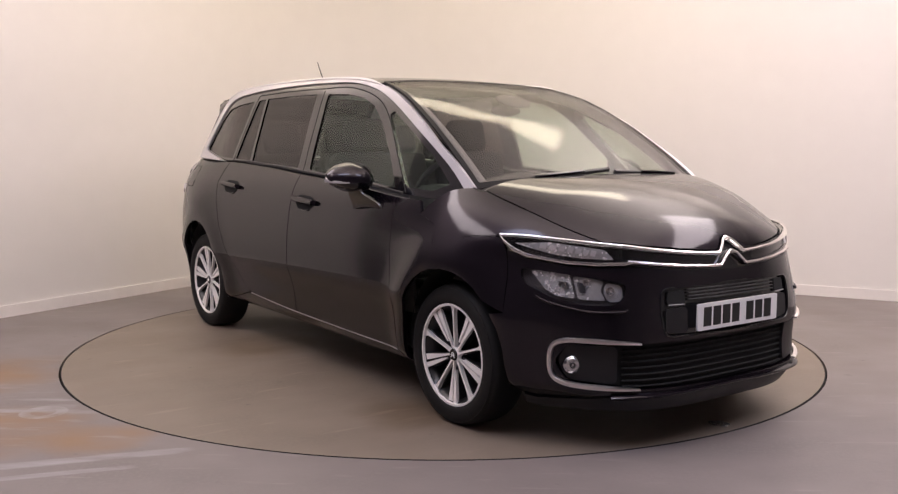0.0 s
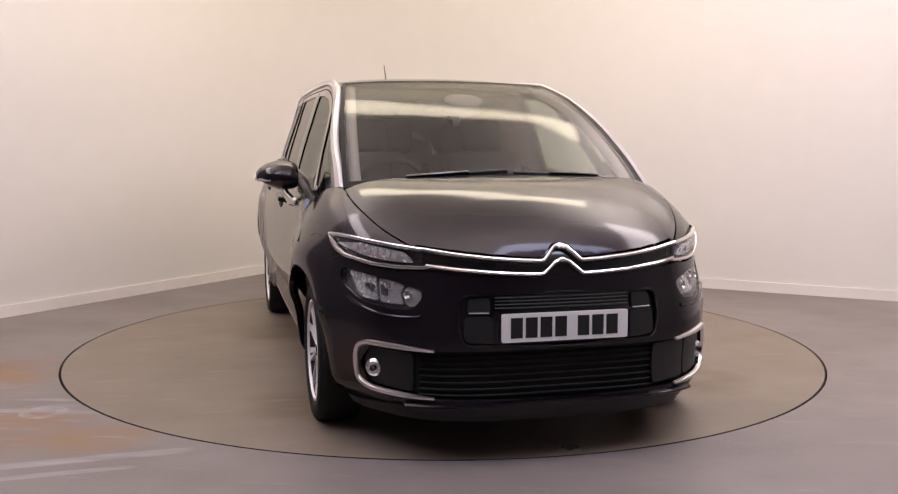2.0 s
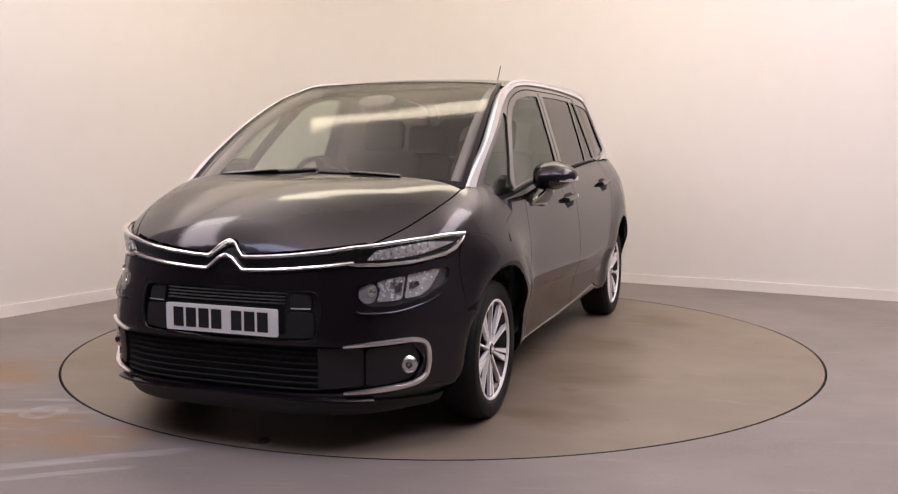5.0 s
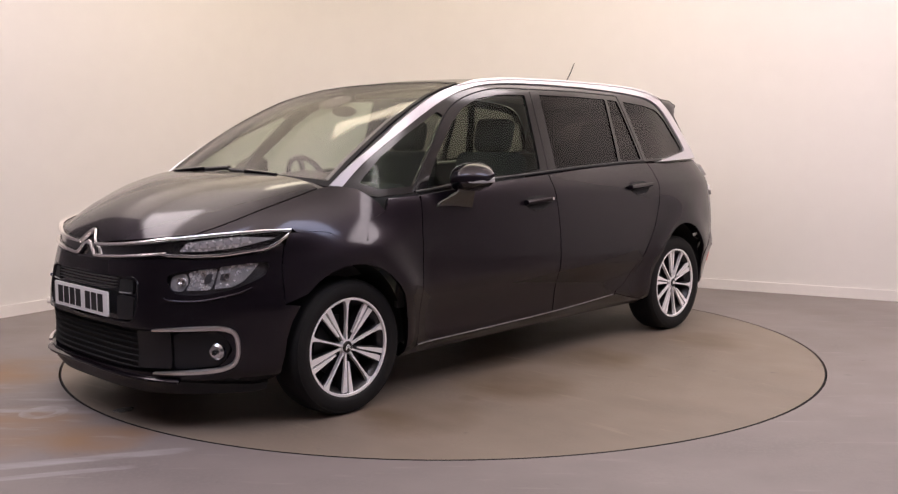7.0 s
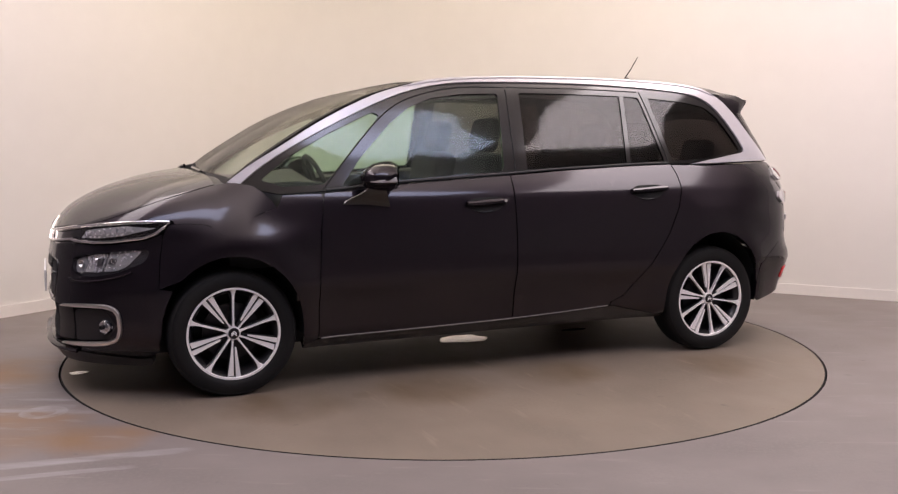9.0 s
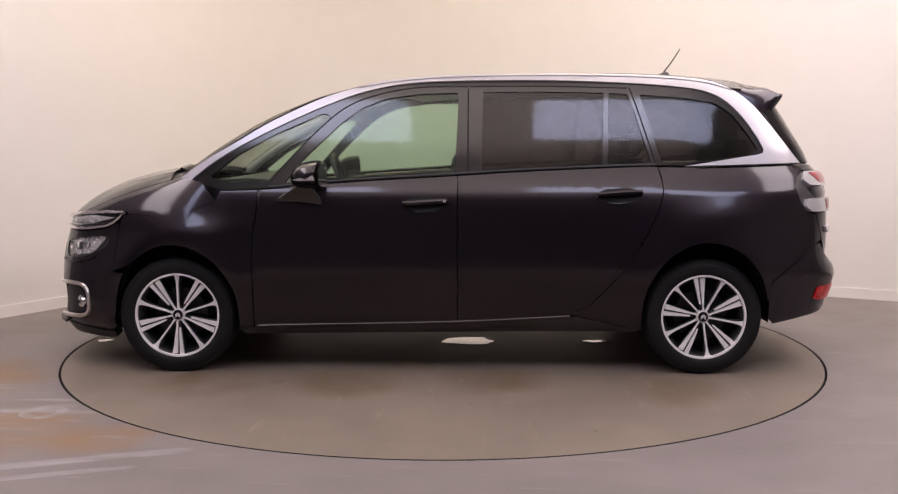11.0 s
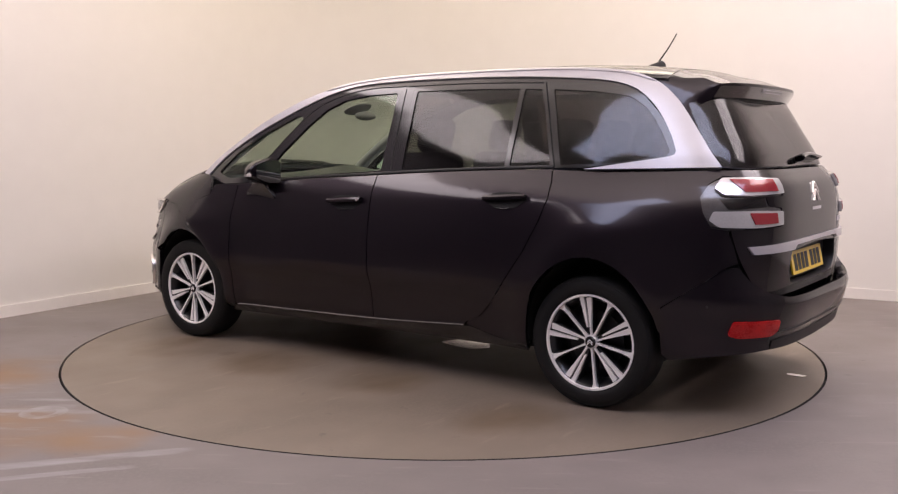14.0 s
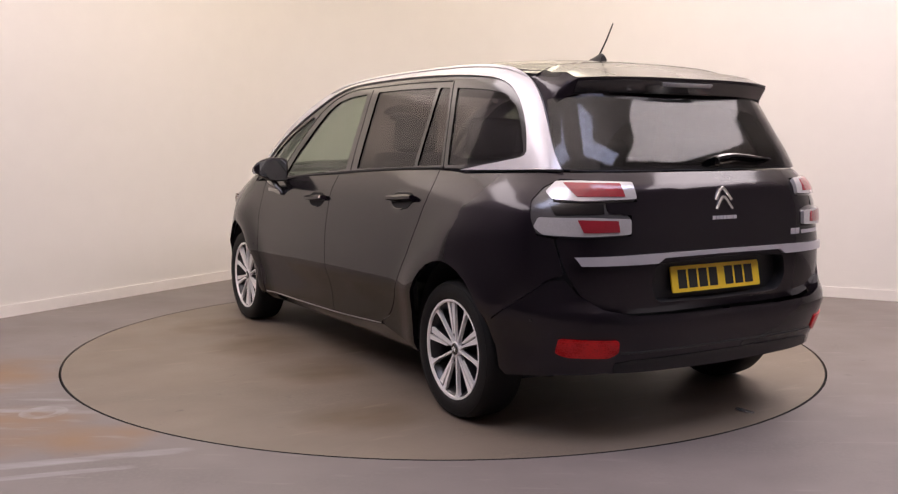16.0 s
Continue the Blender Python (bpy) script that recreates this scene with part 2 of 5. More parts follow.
def part(name, bm, mat, parent=None, label="", smooth=True, shift=True):
    """Links a bmesh as one mesh object under a thing or a part."""
    bmesh.ops.recalc_face_normals(bm, faces=bm.faces)
    me = bpy.data.meshes.new(name)
    if shift:
        bmesh.ops.translate(bm, verts=bm.verts, vec=CAR_SHIFT)
    bm.to_mesh(me)
    bm.free()
    me.materials.append(mat)
    me.polygons.foreach_set("use_smooth", [smooth] * len(me.polygons))
    if smooth:
        me.set_sharp_from_angle(angle=radians(38))
    ob = new(name, me)
    ob.parent = parent
    if label:
        tagged(ob, label)
    return ob


def skin_normal(skin, u, v, off=0.0):
    h = 0.004
    a, b = Vector(skin(u + h, v)) - Vector(skin(u - h, v)), Vector(skin(u, v + h)) - Vector(skin(u, v - h))
    n = a.cross(b).normalized()
    p = Vector(skin(u, v))
    return n if n.dot(p - CENTRE) > 0 else -n


def panel(name, outline, skin, mat, parent, holes=(), off=0.0, thick=0.02, step=0.05, label="", soften=None):
    """A panel cut from a skin along its outline, with holes, a thickness inward and true normals."""
    bm = bmesh.new()
    for loop in (outline, *holes):
        clean = [q for i, q in enumerate(loop) if math.dist(q[:2], loop[i - 1][:2]) > 1e-4]
        vs = [bm.verts.new((q[0], q[1], 0)) for q in clean]
        for i in range(len(vs)):
            bm.edges.new((vs[i - 1], vs[i]))
    bmesh.ops.triangle_fill(bm, use_beauty=True, use_dissolve=False, edges=bm.edges[:])
    for axis in (0, 1):
        lo, hi = min(v.co[axis] for v in bm.verts), max(v.co[axis] for v in bm.verts)
        k = math.floor(lo / step) + 1
        while k * step < hi:
            if k * step - lo > 1e-4 and hi - k * step > 1e-4:
                no = [0, 0, 0]
                no[axis] = 1
                co = [0, 0, 0]
                co[axis] = k * step
                bmesh.ops.bisect_plane(bm, geom=bm.verts[:] + bm.edges[:] + bm.faces[:], dist=1e-5, plane_co=co, plane_no=no)
            k += 1
    bm.verts.index_update()
    n = len(bm.verts)
    at, nor = [], []
    for v in bm.verts:
        m = skin_normal(skin, v.co.x, v.co.y)
        at.append(Vector(skin(v.co.x, v.co.y)) + m * off)
        nor.append(soften(v.co.x, v.co.y, m) if soften else m)
    verts = at + [p - m * thick for p, m in zip(at, nor)]
    faces, loops = [], []
    for f in bm.faces:
        ids = [v.index for v in f.verts]
        fn = (at[ids[1]] - at[ids[0]]).cross(at[ids[-1]] - at[ids[0]])
        mid = nor[ids[0]] + nor[ids[1]] + nor[ids[2]]
        if fn.dot(mid) < 0:
            ids.reverse()
        faces.append(ids)
        loops += [nor[i] for i in ids]
        back = [i + n for i in reversed(ids)]
        faces.append(back)
        loops += [-nor[i - n] for i in back]
    for e in bm.edges:
        if len(e.link_faces) == 1:
            a, b = e.verts[0].index, e.verts[1].index
            q = [a, b, b + n, a + n]
            fn = (verts[b] - verts[a]).cross(verts[a + n] - verts[a])
            c = e.link_faces[0].calc_center_median()
            inward = Vector(skin(c.x, c.y)) - (at[a] + at[b]) / 2
            if fn.dot(inward) > 0:
                q.reverse()
                fn = -fn
            faces.append(q)
            loops += [fn.normalized() if fn.length > 1e-12 else nor[a]] * 4
    bm.free()
    return mesh_object(name, verts, faces, mat, parent, label, loops)


def strip(name, path, skin, w, h, mat, parent, closed=False, off=0.0, label="", taper=None):
    """A raised moulding of width w and height h that follows a path on a skin."""
    pts = [Vector(skin(u, v)) for u, v in path]
    nor = [skin_normal(skin, u, v) for u, v in path]
    return ribbon(name, pts, nor, w, h, mat, parent, closed, off, label, taper)


def ribbon(name, pts, nor, w, h, mat, parent, closed=False, off=0.0, label="", taper=None):
    prof = [(-0.5, -0.35), (-0.5, 0.45), (-0.36, 0.85), (0, 1), (0.36, 0.85), (0.5, 0.45), (0.5, -0.35)]
    bm = bmesh.new()
    rings, k = [], len(pts)
    for i in range(k):
        a, b = (pts[i - 1], pts[(i + 1) % k]) if closed else (pts[max(i - 1, 0)], pts[min(i + 1, k - 1)])
        t = (b - a).normalized()
        side_way = t.cross(nor[i]).normalized()
        f = taper(i / (k - 1)) if taper else 1
        rings.append([bm.verts.new(pts[i] + side_way * (q[0] * w * f) + nor[i] * (q[1] * h + off)) for q in prof])
    m = len(prof)
    for i in range(k if closed else k - 1):
        r, s = rings[i], rings[(i + 1) % k]
        for j in range(m):
            bm.faces.new((r[j], r[(j + 1) % m], s[(j + 1) % m], s[j]))
    if not closed:
        bm.faces.new(rings[0])
        bm.faces.new(rings[-1])
    return part(name, bm, mat, parent, label)


def tube(name, pts, r, mat, parent, n=8, label="", shift=True, taper=None):
    bm = bmesh.new()
    p = [Vector(q) for q in pts]
    rings = []
    for i in range(len(p)):
        t = (p[min(i + 1, len(p) - 1)] - p[max(i - 1, 0)]).normalized()
        a = t.orthogonal().normalized() if i == 0 else (last - t * last.dot(t)).normalized()
        last = a
        b = t.cross(a)
        rr = r * (taper(i / (len(p) - 1)) if taper else 1)
        rings.append([bm.verts.new(p[i] + (a * math.cos(k * math.tau / n) + b * math.sin(k * math.tau / n)) * rr) for k in range(n)])
    for i in range(len(p) - 1):
        for k in range(n):
            bm.faces.new((rings[i][k], rings[i][(k + 1) % n], rings[i + 1][(k + 1) % n], rings[i + 1][k]))
    bm.faces.new(rings[0])
    bm.faces.new(rings[-1])
    return part(name, bm, mat, parent, label, shift=shift)


def box(name, lo, hi, mat, parent, bevel=0.01, label="", turn=None, shift=True, seg=3):
    bm = bmesh.new()
    bmesh.ops.create_cube(bm, size=1)
    lo, hi = Vector(lo), Vector(hi)
    for v in bm.verts:
        v.co = Vector([(lo[i] + hi[i]) / 2 + v.co[i] * (hi[i] - lo[i]) for i in range(3)])
    if bevel:
        bmesh.ops.bevel(bm, geom=bm.edges[:], offset=bevel, segments=seg, affect="EDGES", profile=0.5)
    if turn is not None:
        c = (lo + hi) / 2
        bmesh.ops.transform(bm, verts=bm.verts, matrix=Matrix.Translation(c) @ turn @ Matrix.Translation(-c))
    return part(name, bm, mat, parent, label, shift=shift)


def lathe(name, profile, mat, parent, m, n=64, label="", closed=True, shift=True):
    """A body turned about its y axis from (radius, y) points, set by the matrix m."""
    bm = bmesh.new()
    rings = [[bm.verts.new(m @ Vector((r * math.cos(k * math.tau / n), y, r * math.sin(k * math.tau / n)))) for k in range(n)] for r, y in profile]
    for i in range(len(rings) if closed else len(rings) - 1):
        a, b = rings[i], rings[(i + 1) % len(rings)]
        for k in range(n):
            bm.faces.new((a[k], a[(k + 1) % n], b[(k + 1) % n], b[k]))
    if not closed:
        for r in (rings[0], rings[-1]):
            bm.faces.new(r)
    return part(name, bm, mat, parent, label, shift=shift)


# ---- the place ----
RUST, DARK_BROWN = (0.215, 0.125, 0.062), (0.115, 0.078, 0.045)


def concrete(name, tone, stains, worn_edge):
    """Polished concrete: broad cloudy tone, fine speckle, rust stains and dark brown patches round the given places,
    and tape marks on the worn edge.
    """
    m = bpy.data.materials.new(name)
    m.use_nodes = True
    nodes, links = m.node_tree.nodes, m.node_tree.links
    b = nodes["Principled BSDF"]
    at = nodes.new("ShaderNodeTexCoord")

    def noise_at(scale, detail, stretch=(1, 1, 1)):
        mp, n = nodes.new("ShaderNodeMapping"), nodes.new("ShaderNodeTexNoise")
        mp.inputs["Scale"].default_value = stretch
        n.inputs["Scale"].default_value, n.inputs["Detail"].default_value = scale, detail
        links.new(at.outputs["Object"], mp.inputs["Vector"])
        links.new(mp.outputs[0], n.inputs["Vector"])
        return n.outputs["Fac"]

    def mixed(fac, a, c, lo, hi):
        r, x = nodes.new("ShaderNodeMapRange"), nodes.new("ShaderNodeMix")
        x.data_type = "RGBA"
        r.inputs["From Min"].default_value, r.inputs["From Max"].default_value = lo, hi
        links.new(fac, r.inputs["Value"])
        links.new(r.outputs[0], x.inputs[0])
        for k, v in ((6, a), (7, c)):
            if isinstance(v, tuple):
                x.inputs[k].default_value = (*v, 1)
            else:
                links.new(v, x.inputs[k])
        return x.outputs[2]

    d = tuple(0.74 * c for c in tone)
    col = mixed(noise_at(1.4, 8, (0.7, 1.3, 1)), d, tone, 0.32, 0.66)
    col = mixed(noise_at(55, 8), col, tuple(0.9 * c for c in tone), 0.45, 0.75)
    if stains is not None:
        def near_to(x, y, lo, hi):
            """A soft mask round a place on the floor."""
            d, r = nodes.new("ShaderNodeVectorMath"), nodes.new("ShaderNodeMapRange")
            d.operation = "DISTANCE"
            d.inputs[1].default_value = (x, y, 0)
            links.new(at.outputs["Object"], d.inputs[0])
            r.inputs["From Min"].default_value, r.inputs["From Max"].default_value = hi, lo
            r.interpolation_type = "SMOOTHSTEP"
            links.new(d.outputs["Value"], r.inputs["Value"])
            return r.outputs[0], d.outputs["Value"]

        def times(a, c):
            n = nodes.new("ShaderNodeMath")
            n.operation = "MULTIPLY"
            links.new(a, n.inputs[0])
            links.new(c, n.inputs[1])
            return n.outputs[0]

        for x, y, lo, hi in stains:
            col = mixed(times(near_to(x, y, lo, hi)[0], noise_at(2.2, 8, (1, 1.8, 1))), col, RUST if worn_edge else DARK_BROWN, 0.22, 0.75)
        # small dark spots and pale scuffs
        col = mixed(noise_at(9, 3), col, tuple(0.55 * c for c in tone), 0.70, 0.80)
        col = mixed(noise_at(6, 9, (0.4, 2.2, 1)), col, tuple(min(1, 1.35 * c) for c in tone), 0.62, 0.86)
    if worn_edge:
        worn = times(near_to(-2.3, -1.6, 0.5, 1.4)[0], noise_at(3.4, 9, (0.7, 2.4, 1)))
        col = mixed(worn, col, (0.27, 0.25, 0.25), 0.52, 0.70)
        # a pale tape line and a pale ring left on the floor
        for px, py, nx, ny, half, along in ((-1.71, -2.30, -0.294, 0.956, 0.045, 0.85), (-1.60, -2.42, -0.294, 0.956, 0.03, 0.5)):
            dot, off, size, line = nodes.new("ShaderNodeVectorMath"), nodes.new("ShaderNodeMath"), nodes.new("ShaderNodeMath"), nodes.new("ShaderNodeMapRange")
            dot.operation, off.operation, size.operation = "DOT_PRODUCT", "SUBTRACT", "ABSOLUTE"
            dot.inputs[1].default_value = (nx, ny, 0)
            links.new(at.outputs["Object"], dot.inputs[0])
            off.inputs[1].default_value = px * nx + py * ny
            links.new(dot.outputs["Value"], off.inputs[0])
            links.new(off.outputs[0], size.inputs[0])
            line.inputs["From Min"].default_value, line.inputs["From Max"].default_value = half * 1.4, half * 0.6
            links.new(size.outputs[0], line.inputs["Value"])
            both = times(times(line.outputs[0], near_to(px, py, along * 0.75, along)[0]), noise_at(7, 9, (0.5, 2, 1)))
            col = mixed(both, col, (0.30, 0.28, 0.285), 0.25, 0.75)
        ring_in, ring_out = near_to(-1.85, -1.55, 0.045, 0.06)[0], near_to(-1.85, -1.55, 0.10, 0.12)[0]
        less = nodes.new("ShaderNodeMath")
        less.operation = "SUBTRACT"
        links.new(ring_out, less.inputs[0])
        links.new(ring_in, less.inputs[1])
        col = mixed(times(less.outputs[0], noise_at(14, 6)), col, (0.30, 0.28, 0.28), 0.25, 0.75)
    links.new(col, b.inputs["Base Color"])
    rg = nodes.new("ShaderNodeMapRange")
    rg.inputs["To Min"].default_value, rg.inputs["To Max"].default_value = 0.42, 0.60
    b.inputs["Specular IOR Level"].default_value = 0.38
    links.new(noise_at(3.0, 6), rg.inputs["Value"])
    links.new(rg.outputs[0], b.inputs["Roughness"])
    bn = nodes.new("ShaderNodeBump")
    bn.inputs["Strength"].default_value, bn.inputs["Distance"].default_value = 0.12, 0.002
    links.new(noise_at(30, 8), bn.inputs["Height"])
    links.new(bn.outputs[0], b.inputs["Normal"])
    return m


FLOOR = concrete("worn_concrete", (0.20, 0.172, 0.165), ((-1.95, -1.85, 0.15, 0.75), (-2.45, -0.85, 0.2, 0.8), (-1.45, -1.95, 0.1, 0.4)), True)
# Dark brown patches along the car's sides and below it, plus two small spots.
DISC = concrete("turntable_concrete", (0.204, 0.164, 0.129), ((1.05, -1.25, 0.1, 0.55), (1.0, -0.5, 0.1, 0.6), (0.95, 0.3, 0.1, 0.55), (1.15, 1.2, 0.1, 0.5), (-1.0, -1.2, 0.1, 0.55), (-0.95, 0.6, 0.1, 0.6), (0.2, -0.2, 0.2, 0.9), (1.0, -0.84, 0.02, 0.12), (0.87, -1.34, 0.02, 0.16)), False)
WALL = material("white_wall_paint", (0.74, 0.71, 0.68), 0.75, 0, 0, 0.02, 6, 0.05)
SKIRTING = material("white_skirting_paint", (0.80, 0.76, 0.73), 0.45, 0, 0, 0.03, 20)
# tone of an added unseen wall, set by what the car should reflect
UNSEEN_WALL = material("dark_unseen_wall", (0.165, 0.15, 0.16), 0.8, 0, 0, 0.05, 6)
CEILING_PAINT = material("white_ceiling_paint", (0.84, 0.82, 0.79), 0.85, 0, 0, 0.03, 6)
PIT = material("dark_gap", (0.01, 0.009, 0.008), 0.9)
DISC_RADIUS, GAP = 2.2200, 0.010
CORNER = Vector((-1.166, 4.065, 0))
LEFT_WAY, RIGHT_WAY = Vector((-0.521, -0.853, 0)), Vector((0.886, -0.464, 0))


def wall_line():
    """The foot of the two white walls and of the rounded corner between them."""
    r = 1.25
    a, c = CORNER + LEFT_WAY * r, CORNER + RIGHT_WAY * r
    bend = [a * ((1 - t) ** 2) + CORNER * (2 * t * (1 - t)) + c * (t * t) for t in (i / 16 for i in range(17))]
    return [CORNER + LEFT_WAY * 4.5] + bend + [CORNER + RIGHT_WAY * 11.0]


def upright(name, line, z0, z1, thick, mat, label, category="wall"):
    """A wall of real thickness along a line of points, its face on the line and its back behind it."""
    k = len(line)
    out = []
    for i in range(k):
        t = (line[min(i + 1, k - 1)] - line[max(i - 1, 0)]).normalized()
        out.append(Vector((-t.y, t.x, 0)))
    verts = [Vector((p.x, p.y, z0)) for p in line] + [Vector((p.x, p.y, z1)) for p in line]
    verts += [v + out[i % k] * thick for i, v in enumerate(verts)]
    faces = []
    for i in range(k - 1):
        faces += [(i, i + 1, k + i + 1, k + i), (2 * k + i + 1, 2 * k + i, 3 * k + i, 3 * k + i + 1)]
        faces += [(k + i, k + i + 1, 3 * k + i + 1, 3 * k + i), (i + 1, i, 2 * k + i, 2 * k + i + 1)]
    faces += [(0, k, 3 * k, 2 * k), (k - 1, 3 * k - 1, 4 * k - 1, 2 * k - 1)]
    bm = bmesh.new()
    vs = [bm.verts.new(v) for v in verts]
    for f in faces:
        bm.faces.new([vs[i] for i in f])
    return tagged(part(name, bm, mat, None, "", shift=False), label, category, "", "structure")


def build_room():
    line = wall_line()
    upright("wall_back", line, -0.05, CEILING, 0.12, WALL, "smooth white painted wall with a rounded corner")
    inner = [p + Vector((-t.y, t.x, 0)) * -0.014 for p, t in ((line[i], (line[min(i + 1, len(line) - 1)] - line[max(i - 1, 0)]).normalized()) for i in range(len(line)))]
    upright("baseboard", inner, 0.0, 0.085, 0.012, SKIRTING, "low white painted skirting board along the wall", "skirting")
    c = line[-1]
    a = CORNER + LEFT_WAY * 11.0
    d = a + (c - CORNER)
    # Unseen walls added behind the view; their tones control the paintwork's reflections.
    upright("unseen_wall_front", [d, a, line[0]], -0.05, CEILING, 0.12, UNSEEN_WALL, "unseen dark plain wall, added to close the studio and darken reflections")
    upright("unseen_wall_side", [c, d], -0.05, CEILING, 0.12, material("grey_unseen_wall", (0.34, 0.33, 0.33), 0.8, 0, 0, 0.05, 6), "unseen plain grey side wall, added to close the studio and tone reflections")
    # floor with a round opening for the turntable
    n = 128
    ring = [Vector((math.cos(i * math.tau / n), math.sin(i * math.tau / n), 0)) * (DISC_RADIUS + GAP) for i in range(n)]
    far = [Vector((math.cos(i * math.tau / n), math.sin(i * math.tau / n), 0)) * 14 for i in range(n)]
    bm = bmesh.new()
    r0, r1, r2 = [bm.verts.new(v) for v in far], [bm.verts.new(v) for v in ring], [bm.verts.new(v - Vector((0, 0, 0.05))) for v in ring]
    for i in range(n):
        j = (i + 1) % n
        bm.faces.new((r0[i], r0[j], r1[j], r1[i]))
        bm.faces.new((r1[i], r1[j], r2[j], r2[i]))
    tagged(part("floor", bm, FLOOR, None, "", shift=False), "worn polished concrete floor with rust stains and pale scuffs", "floor", "", "structure")
    bm = bmesh.new()
    bmesh.ops.create_circle(bm, cap_ends=True, segments=64, radius=2.5, matrix=pose(0, 0, -0.06))
    tagged(part("floor_pit", bm, PIT, None, "", shift=False), "dark shallow pit below the turntable", "pit", "", "structure")
    bm = bmesh.new()
    vs = [bm.verts.new((p.x, p.y, CEILING)) for p in (a, CORNER, c, d)]
    ring2 = [bm.verts.new((p.x, p.y, CEILING + 0.1)) for p in (a, CORNER, c, d)]
    bm.faces.new(vs)
    bm.faces.new(ring2)
    tagged(part("ceiling", bm, CEILING_PAINT, None, "", shift=False), "unseen plain pale studio ceiling that bounces the added fill", "ceiling", "", "structure")


def build_turntable():
    n = 160
    bm = bmesh.new()
    prof = [(0.0, 0.0), (1.0, 0.0), (2.0, 0.0), (DISC_RADIUS - 0.004, 0.0), (DISC_RADIUS, -0.004), (DISC_RADIUS, -0.045)]
    mid = bm.verts.new((0, 0, 0))
    rings = [[bm.verts.new((r * math.cos(i * math.tau / n), r * math.sin(i * math.tau / n), z)) for i in range(n)] for r, z in prof[1:]]
    for i in range(n):
        bm.faces.new((mid, rings[0][i], rings[0][(i + 1) % n]))
        for a, b in zip(rings, rings[1:]):
            bm.faces.new((a[i], b[i], b[(i + 1) % n], a[(i + 1) % n]))
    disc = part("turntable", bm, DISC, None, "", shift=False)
    disc.data.materials.append(PIT)
    for f in disc.data.polygons:
        if f.center.z < -0.001:
            f.material_index = 1
    tagged(disc, "round concrete vehicle turntable set flush in the floor", "turntable")
    # Pale, metallic and glossy so the patches mirror the white wall like wet spots.
    pale = material("shiny_pale_patch", (0.80, 0.77, 0.74), 0.14, 0.75, 0.6, 0.1, 40)
    for cx, cy, rx, ry, seed in ((-0.05, 0.16, 0.12, 0.15, 3.1), (-0.05, 0.96, 0.035, 0.085, 5.3), (-0.43, 2.03, 0.025, 0.055, 7.7), (-0.01, -2.13, 0.035, 0.05, 9.2)):
        bm = bmesh.new()
        rim = []
        for i in range(26):
            t = i * math.tau / 26
            r = 1 + 0.35 * noise.noise((math.cos(t) * 1.5, math.sin(t) * 1.5, seed))
            rim.append(bm.verts.new((cx + rx * r * math.cos(t), cy + ry * r * math.sin(t), 0.004)))
        top_mid = bm.verts.new((cx, cy, 0.004))
        foot = [bm.verts.new((v.co.x, v.co.y, 0.0)) for v in rim]
        for i in range(26):
            bm.faces.new((top_mid, rim[i - 1], rim[i]))
            bm.faces.new((rim[i - 1], foot[i - 1], foot[i], rim[i]))
        part("glossy_patch", bm, pale, disc, "shiny pale patch that mirrors the wall", shift=False)
    return disc


# ---- the car ----
def arch(cx, top_h, n=16, lo=0.21):
    """The outline of a wheel opening, from its rear foot over the top to its front foot."""
    rx, cz = 0.341, 0.325
    rz = top_h - cz
    out = [(cx - rx * 0.985, lo)]
    for i in range(n + 1):
        t = math.pi - math.pi * i / n
        out.append((cx + rx * math.cos(t), cz + rz * math.sin(t)))
    out.append((cx + rx * 0.985, lo))
    return out


ARCH_F, ARCH_R = arch(1.42, 0.70), arch(-1.425, 0.72)
DOOR_GAP_F = [(0.962, 0.955), (0.968, 0.905), (0.985, 0.80), (0.995, 0.60), (0.998, 0.40), (0.996, 0.262)]
DOOR_GAP_R = [(-1.163, 1.115), (-1.180, 1.06), (-1.185, 0.98), (-1.150, 0.87), (-1.075, 0.72), (-0.955, 0.546), (-0.88, 0.455), (-0.80, 0.37), (-0.72, 0.335)]
RAIL_LOW = [(1.362, 1.030), (1.235, 1.130), (1.065, 1.232), (0.825, 1.354), (0.605, 1.452), (0.405, 1.521), (0.17, 1.563), (-0.15, 1.577), (-0.59, 1.579), (-1.0, 1.567), (-1.33, 1.543), (-1.48, 1.512), (-1.57, 1.462), (-1.65, 1.382), (-1.72, 1.28), (-1.757, 1.205), (-1.752, 1.188), (-1.725, 1.178), (-1.50, 1.144), (-1.322, 1.116)]
RAIL_UP = [(-1.40, 1.108), (-1.96, 1.133), (-1.902, 1.206), (-1.803, 1.340), (-1.716, 1.446), (-1.605, 1.530), (-1.45, 1.577), (-1.135, 1.604), (-0.66, 1.612), (-0.117, 1.605), (0.252, 1.580), (0.455, 1.541), (0.652, 1.480), (0.912, 1.358), (1.100, 1.247), (1.283, 1.139), (1.415, 1.045)]
SILL = table([(1.1, 0.252), (0.5, 0.264), (-0.1, 0.280), (-0.8, 0.318)])


def offset_x(points, d):
    return [(x + d, z) for x, z in points]


